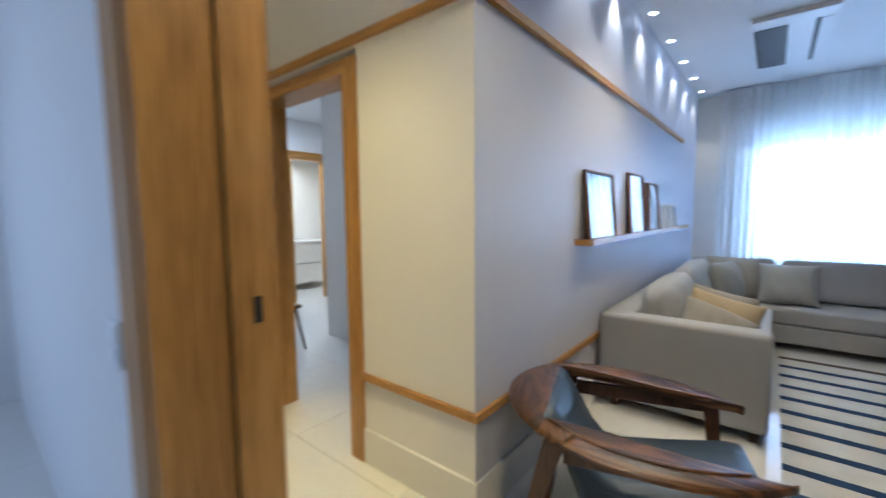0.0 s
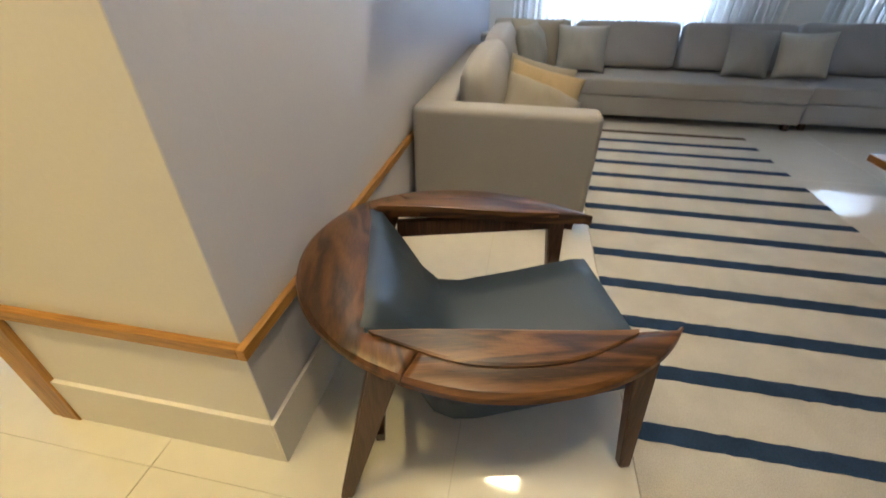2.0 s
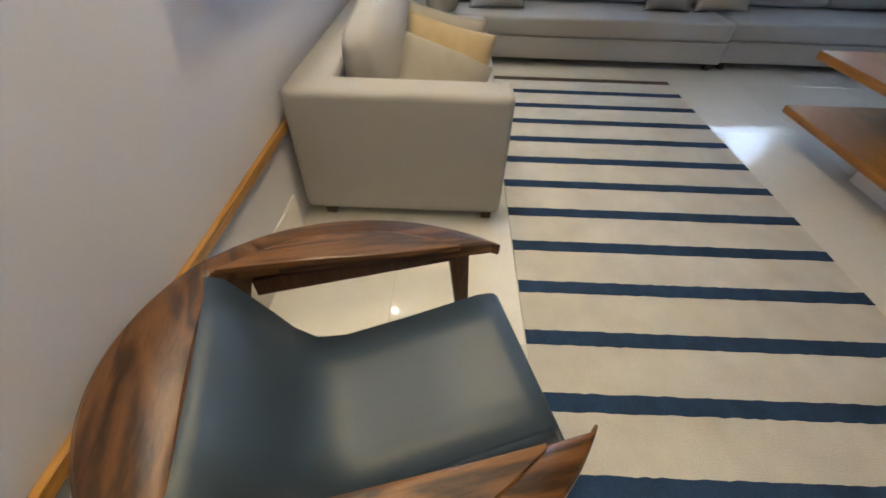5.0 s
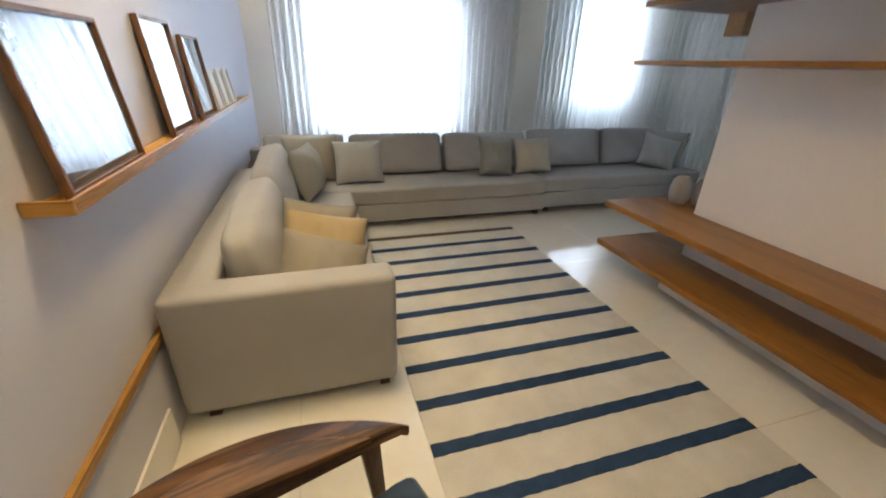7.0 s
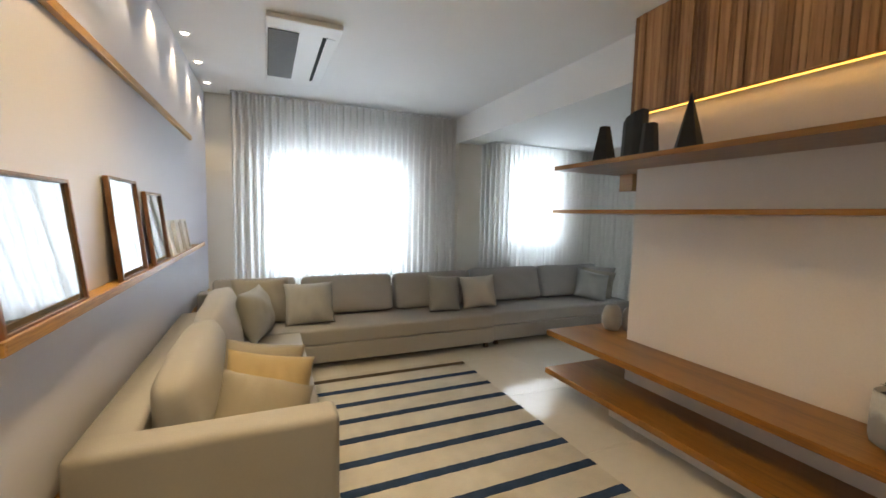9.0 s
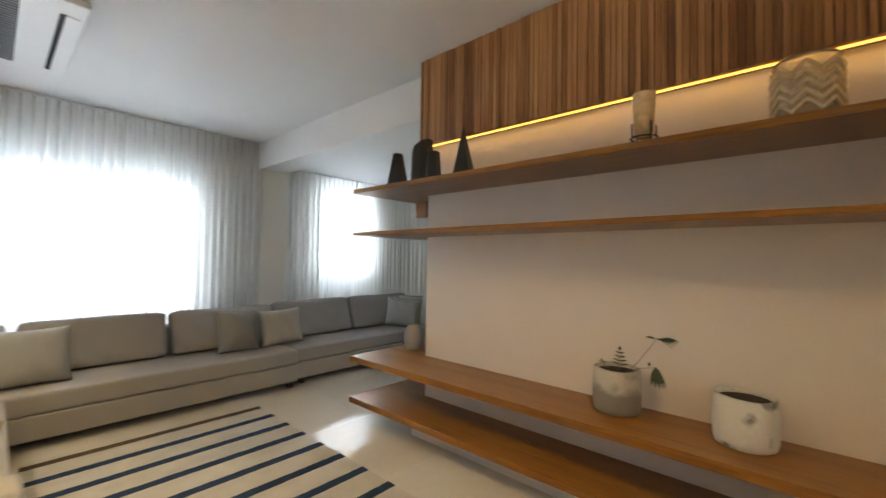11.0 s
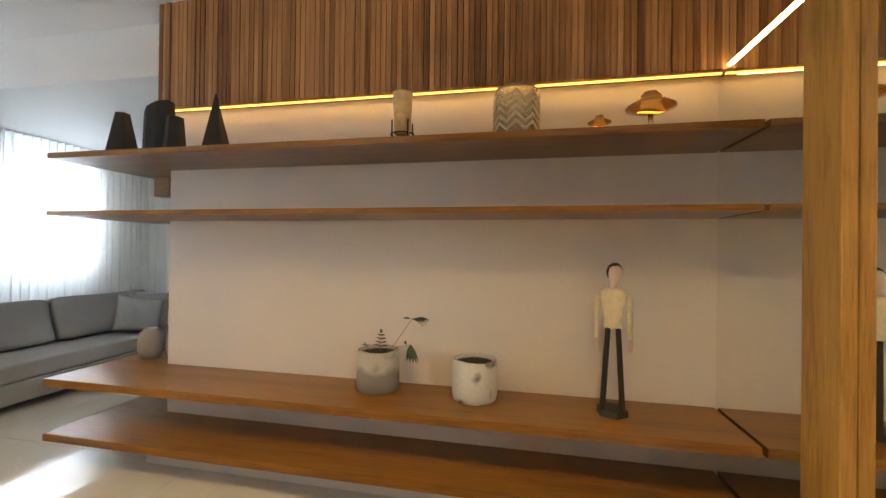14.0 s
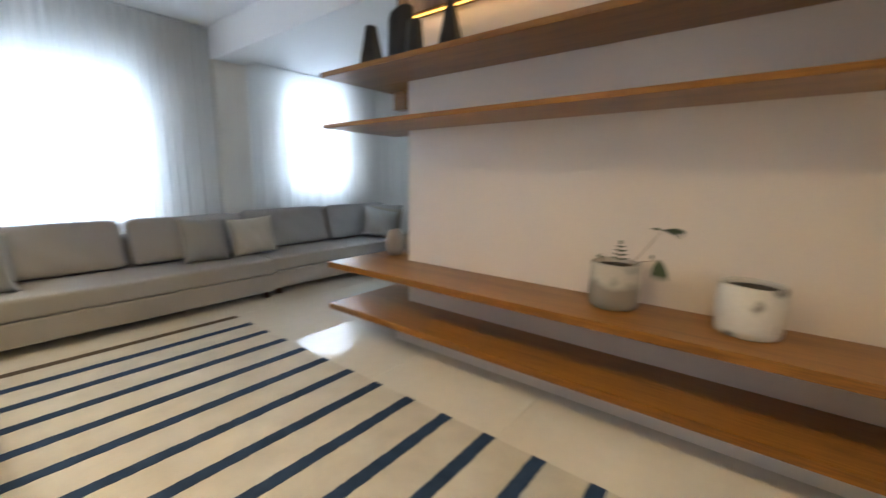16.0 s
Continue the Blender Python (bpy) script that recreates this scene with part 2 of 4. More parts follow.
def thing(name, label, category, m=None, group="", kind=""):
    ob = new(name)
    ob.empty_display_size = 0.1
    if m is not None:
        ob.matrix_world = m
    return tagged(ob, label, category, group, kind)


def box(x0, x1, y0, y1, z0, z1, bevel=0.0, seg=2, bm=None):
    b = bmesh.new()
    bmesh.ops.create_cube(b, size=1.0)
    for v in b.verts:
        v.co = Vector(((x0 + x1) / 2 + v.co.x * (x1 - x0), (y0 + y1) / 2 + v.co.y * (y1 - y0), (z0 + z1) / 2 + v.co.z * (z1 - z0)))
    if bevel:
        bmesh.ops.bevel(b, geom=b.edges[:], offset=bevel, segments=seg, profile=0.6, affect="EDGES")
    if bm is None:
        return b
    me = bpy.data.meshes.new("t")
    b.to_mesh(me)
    b.free()
    bm.from_mesh(me)
    bpy.data.meshes.remove(me)
    return bm


def lathe(profile, n=40, bm=None, ox=0, oy=0, cap=True):
    """Turn a list of (radius, z) round the z axis."""
    bm = bm or bmesh.new()
    rows = []
    for r, z in profile:
        rows.append([bm.verts.new((ox + r * math.cos(2 * math.pi * i / n), oy + r * math.sin(2 * math.pi * i / n), z)) for i in range(n)])
    for a, b in zip(rows, rows[1:]):
        for i in range(n):
            bm.faces.new((a[i], a[(i + 1) % n], b[(i + 1) % n], b[i]))
    for row, flip in ((rows[0], True), (rows[-1], False)) if cap else ():
        bm.faces.new(row[::-1] if flip else row)
    return bm


def tube(points, radius, n=8, bm=None, radius2=None):
    """A round bar along points."""
    bm = bm or bmesh.new()
    pts = [Vector(p) for p in points]
    rings = []
    for i, p in enumerate(pts):
        d = (pts[min(i + 1, len(pts) - 1)] - pts[max(i - 1, 0)]).normalized()
        a = d.orthogonal().normalized()
        c = d.cross(a)
        r = radius if radius2 is None else radius + (radius2 - radius) * i / max(1, len(pts) - 1)
        rings.append([bm.verts.new(p + r * (a * math.cos(2 * math.pi * k / n) + c * math.sin(2 * math.pi * k / n))) for k in range(n)])
    for a, b in zip(rings, rings[1:]):
        for k in range(n):
            bm.faces.new((a[k], a[(k + 1) % n], b[(k + 1) % n], b[k]))
    bm.faces.new(rings[0][::-1])
    bm.faces.new(rings[-1])
    return bm


def taper(top, bottom, bevel=0.004):
    """A four-sided leg between two rectangles (x0, x1, y0, y1, z)."""
    bm = bmesh.new()
    v = []
    for x0, x1, y0, y1, z in (bottom, top):
        v.append([bm.verts.new(p) for p in ((x0, y0, z), (x1, y0, z), (x1, y1, z), (x0, y1, z))])
    bm.faces.new(v[0][::-1])
    bm.faces.new(v[1])
    for i in range(4):
        bm.faces.new((v[0][i], v[0][(i + 1) % 4], v[1][(i + 1) % 4], v[1][i]))
    if bevel:
        bmesh.ops.bevel(bm, geom=bm.edges[:], offset=bevel, segments=2, affect="EDGES")
    return bm


def pillow_mesh(w, h, t, seed=0, n=20, puff=0.62):
    """A stuffed cushion lying in the xz plane, y its thickness: pointed corners, drawn-in sides, soft dents."""
    bm = bmesh.new()
    rnd = random.Random(seed)
    ph = [rnd.uniform(0, 6.28) for _ in range(4)]
    sides = []
    for s in (-1, 1):
        rows = []
        for j in range(n + 1):
            v = -1 + 2 * j / n
            row = []
            for i in range(n + 1):
                u = -1 + 2 * i / n
                edge = (i in (0, n)) or (j in (0, n))
                f = max(0.0, (1 - abs(u) ** 2.6) * (1 - abs(v) ** 2.6)) ** puff
                px = u * w / 2 * (1 - 0.07 * (1 - v * v))
                pz = v * h / 2 * (1 - 0.07 * (1 - u * u))
                wob = 0.045 * math.sin(16 * u + 9 * v * u + ph[3]) * (0.4 + 0.6 * abs(v)) + 0.08 * math.sin(3.1 * u + ph[0]) * math.sin(2.7 * v + ph[1]) + 0.05 * math.sin(7 * u + 4 * v + ph[2])
                row.append(bm.verts.new((px, 0 if edge else s * t / 2 * f * (1 + wob), pz)))
            rows.append(row)
        for j in range(n):
            for i in range(n):
                q = (rows[j][i], rows[j][i + 1], rows[j + 1][i + 1], rows[j + 1][i])
                bm.faces.new(q if s < 0 else q[::-1])
        sides.append(rows)
    bmesh.ops.remove_doubles(bm, verts=bm.verts[:], dist=1e-5)
    return bm


def structure(name, bm, mat, label, category, smooth=False):
    return tagged(part(name, bm, mat, None, "", smooth), label, category, "", "structure")


# ---------------------------------------------------------------- shell
def walls():
    t = 0.15
    structure("wall_west_return", box(W - 0.004, W, S, S + t - 0.0005, 0, CEIL), LILAC, "pale lilac-grey painted end of the picture wall", "wall")
    structure("wall_west", box(W - t, W, S + t, NY + 0.2, 0, CEIL), LILAC, "pale lilac-grey satin painted wall", "wall")
    # corridor face with its doorway
    b = box(W - 0.74, W - 0.0045, S, S + t, 0, CEIL)
    structure("wall_corridor", b, PLASTER, "smooth white plaster wall round the doorway", "wall")
    structure("wall_corridor_left", box(-4.2, -2.58, S, S + t, 0, CEIL), PLASTER, "smooth white plaster corridor wall", "wall")
    structure("wall_corridor_head", box(-2.58, W - 0.74, S, S + t, 2.22, CEIL), PLASTER, "white plaster above the doorway", "wall")
    structure("wall_corridor_end", box(-4.35, -4.2, 0.10, S + t, 0, CEIL), PLASTER, "white plaster end of the corridor", "wall")
    # wall with the wide opening through which one enters
    structure("wall_entry", box(-4.2, -0.80, 0.03, 0.25, 0, CEIL), PLASTER, "white plaster wall beside the wide opening", "wall")
    structure("wall_entry_head", box(-0.80, X, 0.03, 0.25, 2.80, CEIL), PLASTER, "white plaster above the wide opening", "wall")
    structure("wall_mirror", box(1.30, 2.80, MY - 0.16, MY - 0.012, 0, CEIL), PLASTER, "plaster wall behind the mirror", "wall")
    structure("wall_entry_return", box(1.15, 1.298, MY - 0.16, MY + 0.02, 0, CEIL), PLASTER, "short plaster return at the opening", "wall")
    # shelf wall: free end at y 3.24
    structure("wall_shelf", box(X, X + 0.30, MY - 0.16, 3.24, 0, CEIL), SHELFWALL, "cream painted wall behind the floating shelves", "wall")
    # window wall with two openings
    wy0, wy1 = NY, NY + 0.2
    for n, (a, c, z0, z1) in enumerate(((W, -0.10, 0, CEIL), (-0.10, 1.88, 0, 0.72), (-0.10, 1.88, 2.27, CEIL), (1.88, 3.74, 0, CEIL),
                                        (3.74, 4.76, 0, 1.12), (3.74, 4.76, 2.47, CEIL), (4.76, EX + 0.15, 0, CEIL))):
        structure("wall_window_%d" % n, box(a, c, wy0, wy1, z0, z1), CREAM, "beige painted wall round the windows", "wall")
    structure("wall_east", box(EX, EX + 0.15, 3.2, NY, 0, CEIL), CREAM, "beige painted side wall of the window recess", "wall")
    structure("wall_recess", box(X + 0.30, EX + 0.15, 3.05, 3.2, 0, CEIL), CREAM, "beige painted back wall of the recess", "wall")
    # pier between the two curtains
    structure("wall_pier", box(2.62, 3.02, 6.62, NY, 0, LOW), CREAM, "beige painted pier between the curtains", "wall")
    # inner room and bathroom beyond the doorway
    structure("wall_inner_column", box(-3.73, -2.9, 2.44, 2.60, 0, 2.8), PLASTER, "grey-white wall inside the inner room", "wall")
    structure("wall_inner_end_1", box(-5.65, -5.5, 1.0, 3.06, 0, 2.8), PLASTER, "grey-white wall beside the bathroom door", "wall")
    structure("wall_inner_end_2", box(-5.65, -5.5, 3.72, 5.2, 0, 2.8), PLASTER, "grey-white wall beside the bathroom door", "wall")
    structure("wall_inner_end_head", box(-5.65, -5.5, 3.06, 3.72, 2.25, 2.8), PLASTER, "grey-white wall above the bathroom door", "wall")
    structure("wall_inner_north", box(-7.8, W - t, 5.2, 5.35, 0, 2.8), PLASTER, "plain white wall", "wall")
    structure("wall_inner_south", box(-5.65, -4.2, S, S + t, 0, CEIL), PLASTER, "plain white wall", "wall")
    structure("wall_bath_west", box(-7.15, -7.0, 2.2, 5.2, 0, 2.8), CREAM, "cream tiled bathroom wall", "wall")
    structure("wall_bath_south", box(-7.15, -5.65, 2.2, 2.35, 0, 2.8), CREAM, "cream tiled bathroom wall", "wall")
    structure("ceiling_inner", box(-7.2, W - t, S + t, 5.2, 2.8, 2.9), CEILING, "white ceiling of the inner room", "ceiling")
    # South wall is out of view; its opening only holds the added fill lamp.
    for n, (a, c, z0, z1) in enumerate(((-4.2, -3.5, 0, CEIL), (-3.5, -1.3, 0, 0.8), (-3.5, -1.3, 2.4, CEIL), (-1.3, 2.8, 0, CEIL))):
        structure("wall_south_%d" % n, box(a, c, -3.15, -3.0, z0, z1), PLASTER, "plain white wall of the room behind", "wall")
    structure("wall_south_west", box(-4.35, -4.2, -3.0, 0.10, 0, CEIL), PLASTER, "plain white side wall", "wall")
    structure("wall_south_east", box(2.8, 2.95, -3.0, MY - 0.16, 0, CEIL), PLASTER, "plain white side wall", "wall")
    structure("ceiling", box(-5.6, EX + 0.2, -3.1, NY + 0.2, CEIL, CEIL + 0.12), CEILING, "smooth matt white ceiling", "ceiling")
    structure("ceiling_beam", box(2.62, 3.02, 3.24, NY, LOW - 0.004, CEIL), CEILING, "white boxed ceiling beam", "beam")
    structure("ceiling_recess", box(3.02, EX, 3.2, NY, LOW + 0.10, CEIL), CEILING, "lowered white ceiling over the recess", "ceiling")


walls()
floor = structure("floor", box(-7.8, EX + 0.2, -3.1, NY + 0.2, -0.12, -0.004), GROUT, "polished cream porcelain floor tiles", "floor")


# ---------------------------------------------------------------- trims
def trims():
    d = 0.022
    b = box(W + 0.0005, W + d, S - d, 6.9, 0.475, 0.512, 0.003)
    structure("trim_dado_west", b, OAK, "honey oak chair rail on the picture wall", "trim")
    structure("trim_dado_corridor", box(W - 0.74, W - 0.0005, S - d, S, 0.475, 0.512, 0.003), OAK_X, "honey oak chair rail on the corridor wall", "trim")
    structure("trim_dado_corridor_left", box(-4.2, -2.60, S - d, S, 0.475, 0.512, 0.003), OAK_X, "honey oak chair rail on the corridor wall", "trim")
    structure("trim_rail_west", box(W + 0.0005, W + 0.03, S - 0.03, 5.75, 2.235, 2.275, 0.003), OAK, "honey oak rail high on the picture wall", "trim")
    structure("trim_rail_corridor", box(-4.2, W, S - 0.03, S, 2.235, 2.275, 0.003), OAK_X, "honey oak rail over the doorway", "trim")
    # two-step skirting
    for nm, a in (("baseboard_west", (W + 0.0005, W + 0.014, S - 0.014, 2.60)), ("baseboard_corridor", (W - 0.74, W - 0.0005, S - 0.014, S))):
        structure(nm, box(*a, 0, 0.196, 0.002), PLASTER, "tall white skirting board", "baseboard")
    structure("baseboard_corridor_left", box(-4.2, -2.60, S - 0.014, S, 0, 0.196, 0.002), PLASTER, "tall white skirting board", "baseboard")
    structure("baseboard_shelf", box(X - 0.19, X, MY, 3.20, 0, 0.12, 0.002), PLASTER, "white plinth below the shelves", "baseboard")


trims()


def doorway(name, x0, x1, y, depth, head, label, w=0.075):
    d = thing(name, label, "door frame", kind="structure")
    part("jamb", box(x0, x0 + 0.035, y - 0.018, y + depth + 0.018, 0, head, 0.003), OAK_Z, d)
    part("jamb", box(x1 - 0.035, x1, y - 0.018, y + depth + 0.018, 0, head, 0.003), OAK_Z, d)
    part("head", box(x0, x1, y - 0.018, y + depth + 0.018, head, head + 0.035, 0.003), OAK_X, d)
    part("casing", box(x0 - w, x0 - 0.001, y - 0.020, y, 0, head + w, 0.003), OAK_Z, d)
    part("casing", box(x1 + 0.001, x1 + w, y - 0.020, y, 0, head + w, 0.003), OAK_Z, d)
    part("casing", box(x0, x1, y - 0.020, y, head + 0.036, head + w, 0.003), OAK_X, d)
    return d


doorway("door_1", -2.56, -1.62, S, 0.15, 2.11, "open doorway with a honey oak frame")


def entry_jamb():
    j = thing("door_2", "honey oak jamb lining with a strike plate", "door frame", kind="structure")
    part("lining", box(-0.80, -0.765, 0.012, 0.268, 0, 2.45, 0.003), OAK_Z, j)
    part("stop", box(-0.765, -0.75, 0.16, 0.268, 0, 2.45, 0.003), OAK_Z, j)
    part("casing", box(-0.93, -0.80, 0.005, 0.03, 0, 2.52, 0.004), OAK_Z, j)
    part("strike_plate", box(-0.7495, -0.747, 0.208, 0.226, 1.13, 1.19), DARK, j, "dark metal strike plate")
    return j


entry_jamb()


def mirror_wall():
    m = thing("wall_mirror_panel", "tall frameless mirror beside the shelves", "mirror")
    part("glass", box(1.302, X - 0.001, MY - 0.010, MY, 0.01, CEIL - 0.01), MIRROR, m)
    p = tagged(part("mirror_post", box(1.61, 1.79, MY + 0.001, MY + 0.047, 0, CEIL - 0.005, 0.006), OAK_Z), "honey oak post standing against the mirror", "post")
    s = tagged(part("led_strip", box(1.32, X - 0.12, MY + 0.002, MY + 0.010, 2.333, 2.343), LED2), "bright warm LED tape along the mirror", "light strip")


mirror_wall()


# ---------------------------------------------------------------- shelves
def shelf(label, z, thick, x0, y0, y1):
    s = thing("floating_shelf", label, "shelf", None, "floating shelves")
    part("board", box(x0 + 0.006, X - 0.001, y0, y1 - 0.006, z - thick, z, 0.002), SHELF, s)
    part("front_edge", box(x0, x0 + 0.0055, y0, y1, z - thick, z, 0.002), SHELF, s, "solid oak edge band")
    part("end_board", box(X - 0.0005, X + 0.295, 3.242, y1 - 0.006, z - thick, z, 0.002), SHELF, s)
    part("end_edge", box(x0 + 0.006, X + 0.295, y1 - 0.0055, y1, z - thick, z, 0.002), SHELF, s, "solid oak edge band")
    return s


SH = [("low oak shelf floating above the floor", 0.253, 0.045), ("deep oak shelf with pots and a figure", 0.585, 0.045),
      ("slim oak shelf on the cream wall", 1.606, 0.028), ("high oak shelf with black ceramics and candles", 1.962, 0.034)]
for lab, z, th in SH:
    shelf(lab, z, th, 2.085, MY + 0.010, 3.675)
tagged(part("shelf_bracket", box(2.74, 2.83, 3.46, 3.60, 1.78, 1.927, 0.003), SHELF), "small oak bracket under the high shelf", "bracket")


def slat_panel():
    p = thing("slat_panel", "panel of upright reclaimed wood slats below the ceiling", "wall panel")
    part("backing", box(2.452, X, MY, 3.24, 2.33, CEIL - 0.002), SHELF, p)
    n = 104
    step = (3.24 - MY) / n
    rnd = random.Random(3)
    shapes = []
    for k in range(5):
        d = (0.0, 0.004, 0.008, 0.002, 0.006)[k]
        b = box(-0.014 - d, 0.012, -step / 2 + 0.0012, step / 2 - 0.0012, 2.322, CEIL - 0.003, 0.0015, 1)
        shapes.append(mesh_from(b, "slat", SLAT))
    for i in range(n):
        o = new("slat", rnd.choice(shapes))
        o.parent = p
        o.location = (2.44, MY + step * (i + 0.5), 0)
    return p


slat_panel()
tagged(part("led_strip", box(2.47, 2.485, MY + 0.01, 3.22, 2.319, 2.325), LED), "amber LED tape under the slat panel", "light strip")
area("led_wash", pose(2.475, 1.53, 2.312, 0, 0, 0), 0.012, 3.3, 1.1, (1.0, 0.58, 0.18))


# ---------------------------------------------------------------- windows and curtains
def window(name, x0, x1, z0, z1, label, mull):
    w = thing(name, label, "window", kind="structure")
    f = 0.05
    y0, y1 = NY + 0.004, NY + 0.044
    for a in ((x0, x1, z0, z0 + f), (x0, x1, z1 - f, z1)):
        part("window_frame", box(a[0], a[1], y0, y1, a[2], a[3], 0.004), WHITEPL, w)
    for a in [x0, x1 - f] + mull:
        part("window_frame", box(a, a + f, y0, y1, z0 + f, z1 - f, 0.004), WHITEPL, w)
    if z0 < 1:
        part("window_frame", box(x0 + f, x1 - f, y0, y1, 1.03, 1.08, 0.004), WHITEPL, w)
    g = part("pane", box(x0 + f, x1 - f, y0 + 0.02, y0 + 0.026, z0 + f, z1 - f), PANE, w)
    g.visible_shadow = False
    part("window_sill", box(x0, x1, NY - 0.03, NY - 0.001, z0 - 0.03, z0 + 0.001, 0.004), WHITEPL, w)


window("window_1", -0.10, 1.88, 0.72, 2.27, "wide bright window behind a sheer curtain", [0.83])
window("window_2", 3.74, 4.76, 1.12, 2.47, "narrow bright window behind a sheer curtain", [4.18])


# Window added out of view, round the fill lamp's opening.
def fill_window():
    w = thing("unseen_window", "unseen white window frame added round the fill lamp", "window", kind="structure")
    for z in (0.802, 2.348):
        part("window_frame", box(-3.498, -1.302, -3.055, -3.015, z, z + 0.05, 0.004), WHITEPL, w)
    for x in (-3.498, -2.425, -1.352):
        part("window_frame", box(x, x + 0.05, -3.055, -3.015, 0.853, 2.347, 0.004), WHITEPL, w)


fill_window()
structure("backdrop", box(-8, 14, 12.0, 12.05, -4, 9), OUTDOOR, "bright hazy sky outside the windows", "sky")


def curtain(label, x0, x1, y, z0, z1, seed, folds, amp=0.05):
    rnd = random.Random(seed)
    bm = bmesh.new()
    nx, nz = int((x1 - x0) * 90), 14
    ph = [rnd.uniform(0, 6.28) for _ in range(6)]
    cols = []
    for i in range(nx + 1):
        u = i / nx
        col = []
        for j in range(nz + 1):
            v = j / nz
            x = x0 + (x1 - x0) * u
            phase = 2 * math.pi * folds * u + 0.5 * math.sin(5 * u + ph[0])
            yy = amp * (math.sin(phase) * (0.65 + 0.35 * v) + 0.35 * (1 - v) * math.sin(phase * 0.5 + ph[1]) + 0.2 * (1 - v) * math.sin(phase * 1.63 + ph[2]))
            xx = x + 0.012 * (1 - v) * math.sin(phase * 0.37 + ph[3])
            col.append(bm.verts.new((xx, y + yy, z0 + (z1 - z0) * v)))
        cols.append(col)
    for i in range(nx):
        for j in range(nz):
            bm.faces.new((cols[i][j], cols[i + 1][j], cols[i + 1][j + 1], cols[i][j + 1]))
    c = thing("curtain", label, "curtain")
    part("cloth", bm, SHEER, c, "", True)
    part("curtain_track", box(x0, x1, y - 0.02, y + 0.02, z1 - 0.006, z1 + 0.012), WHITEPL, c)
    return c


curtain("floor-length white sheer curtain over the wide window", -0.50, 2.66, 6.74, 0.02, CEIL - 0.014, 1, 34)
curtain("floor-length white sheer curtain over the narrow window", 3.08, EX - 0.02, 6.74, 0.02, LOW + 0.084, 2, 26)
# Extra curtain drawn for the one reflected in the mirror on the east wall.
mirror_curtain = curtain("white sheer curtain in place of the side mirror's reflection", 0.0, 1.7, 0.0, 0.02, LOW + 0.084, 5, 15)
mirror_curtain.matrix_world = pose(EX - 0.12, 4.95, 0, 0, 0, 90)


# ---------------------------------------------------------------- rug
def rug():
    x0, x1, y0, y1 = 0.24, 1.77, 0.55, 4.70
    r = thing("rug", "cream wool rug with navy stripes", "rug", pose(0, 0, 0))
    part("rug_body", box(x0, x1, y0, y1, 0.0, 0.011, 0.004), RUG, r)
    for i in range(0, 16):
        yc = 4.592 - 0.2605 * i
        bm = bmesh.new()
        rnd = random.Random(i)
        n = 60
        lo, hi = [], []
        for k in range(n + 1):
            x = x0 + 0.002 + (x1 - x0 - 0.004) * k / n
            lo.append((x, yc - 0.033 + rnd.uniform(-0.0025, 0.0025)))
            hi.append((x, yc + 0.033 + rnd.uniform(-0.0025, 0.0025)))
        va = [bm.verts.new((x, y, 0.0135)) for x, y in lo]
        vb = [bm.verts.new((x, y, 0.0135)) for x, y in hi]
        vc = [bm.verts.new((x, y, 0.009)) for x, y in lo]
        vd = [bm.verts.new((x, y, 0.009)) for x, y in hi]
        for k in range(n):
            bm.faces.new((va[k], va[k + 1], vb[k + 1], vb[k]))
            bm.faces.new((vc[k], vc[k + 1], va[k + 1], va[k]))
            bm.faces.new((vb[k], vb[k + 1], vd[k + 1], vd[k]))
        part("stripe", bm, BROWN if i == 0 else BLUE, r, "brown end stripe" if i == 0 else "")


rug()


# ---------------------------------------------------------------- sofa
def sofa_unit(name, label, x0, x1, y0, y1, back, arm=None, feet=()):
    """back: 'W' or 'N' side; arm: 'S' or None."""
    s = thing(name, label, "sofa", group="sectional sofa")
    bt = 0.20
    part("base", box(x0, x1, y0 + (0.171 if arm else 0), y1, 0.07, 0.25, 0.018, 3), SOFA, s, "", True)
    if back == "W":
        ya = y0 + (0.17 if arm else 0)
        part("backrest", box(x0, x0 + bt, ya - 0.05, y1, 0.252, 0.666, 0.036, 4), SOFA, s, "", True)
        part("seat", box(x0 + bt + 0.002, x1 - 0.002, ya + 0.002, y1, 0.252, 0.405, 0.03, 3), SOFA, s, "", True)
        if arm:
            part("armrest", box(x0, x1, y0, ya, 0.07, 0.668, 0.038, 4), SOFA, s, "", True)
    else:
        part("backrest", box(x0, x1, y1 - bt, y1, 0.252, 0.665, 0.03, 3), SOFA, s, "", True)
        part("seat", box(x0 + 0.002, x1 - 0.002, y0 - 0.004, y1 - bt - 0.002, 0.252, 0.405, 0.03, 3), SOFA, s, "", True)
    for fx in (x0 + 0.10, x1 - 0.06):
        for fy in (y0 + 0.08, y1 - 0.10):
            part("foot", box(fx - 0.025, fx + 0.025, fy - 0.025, fy + 0.025, 0, 0.07, 0.003), WALNUT_Z, s, "dark wooden foot")
    return s


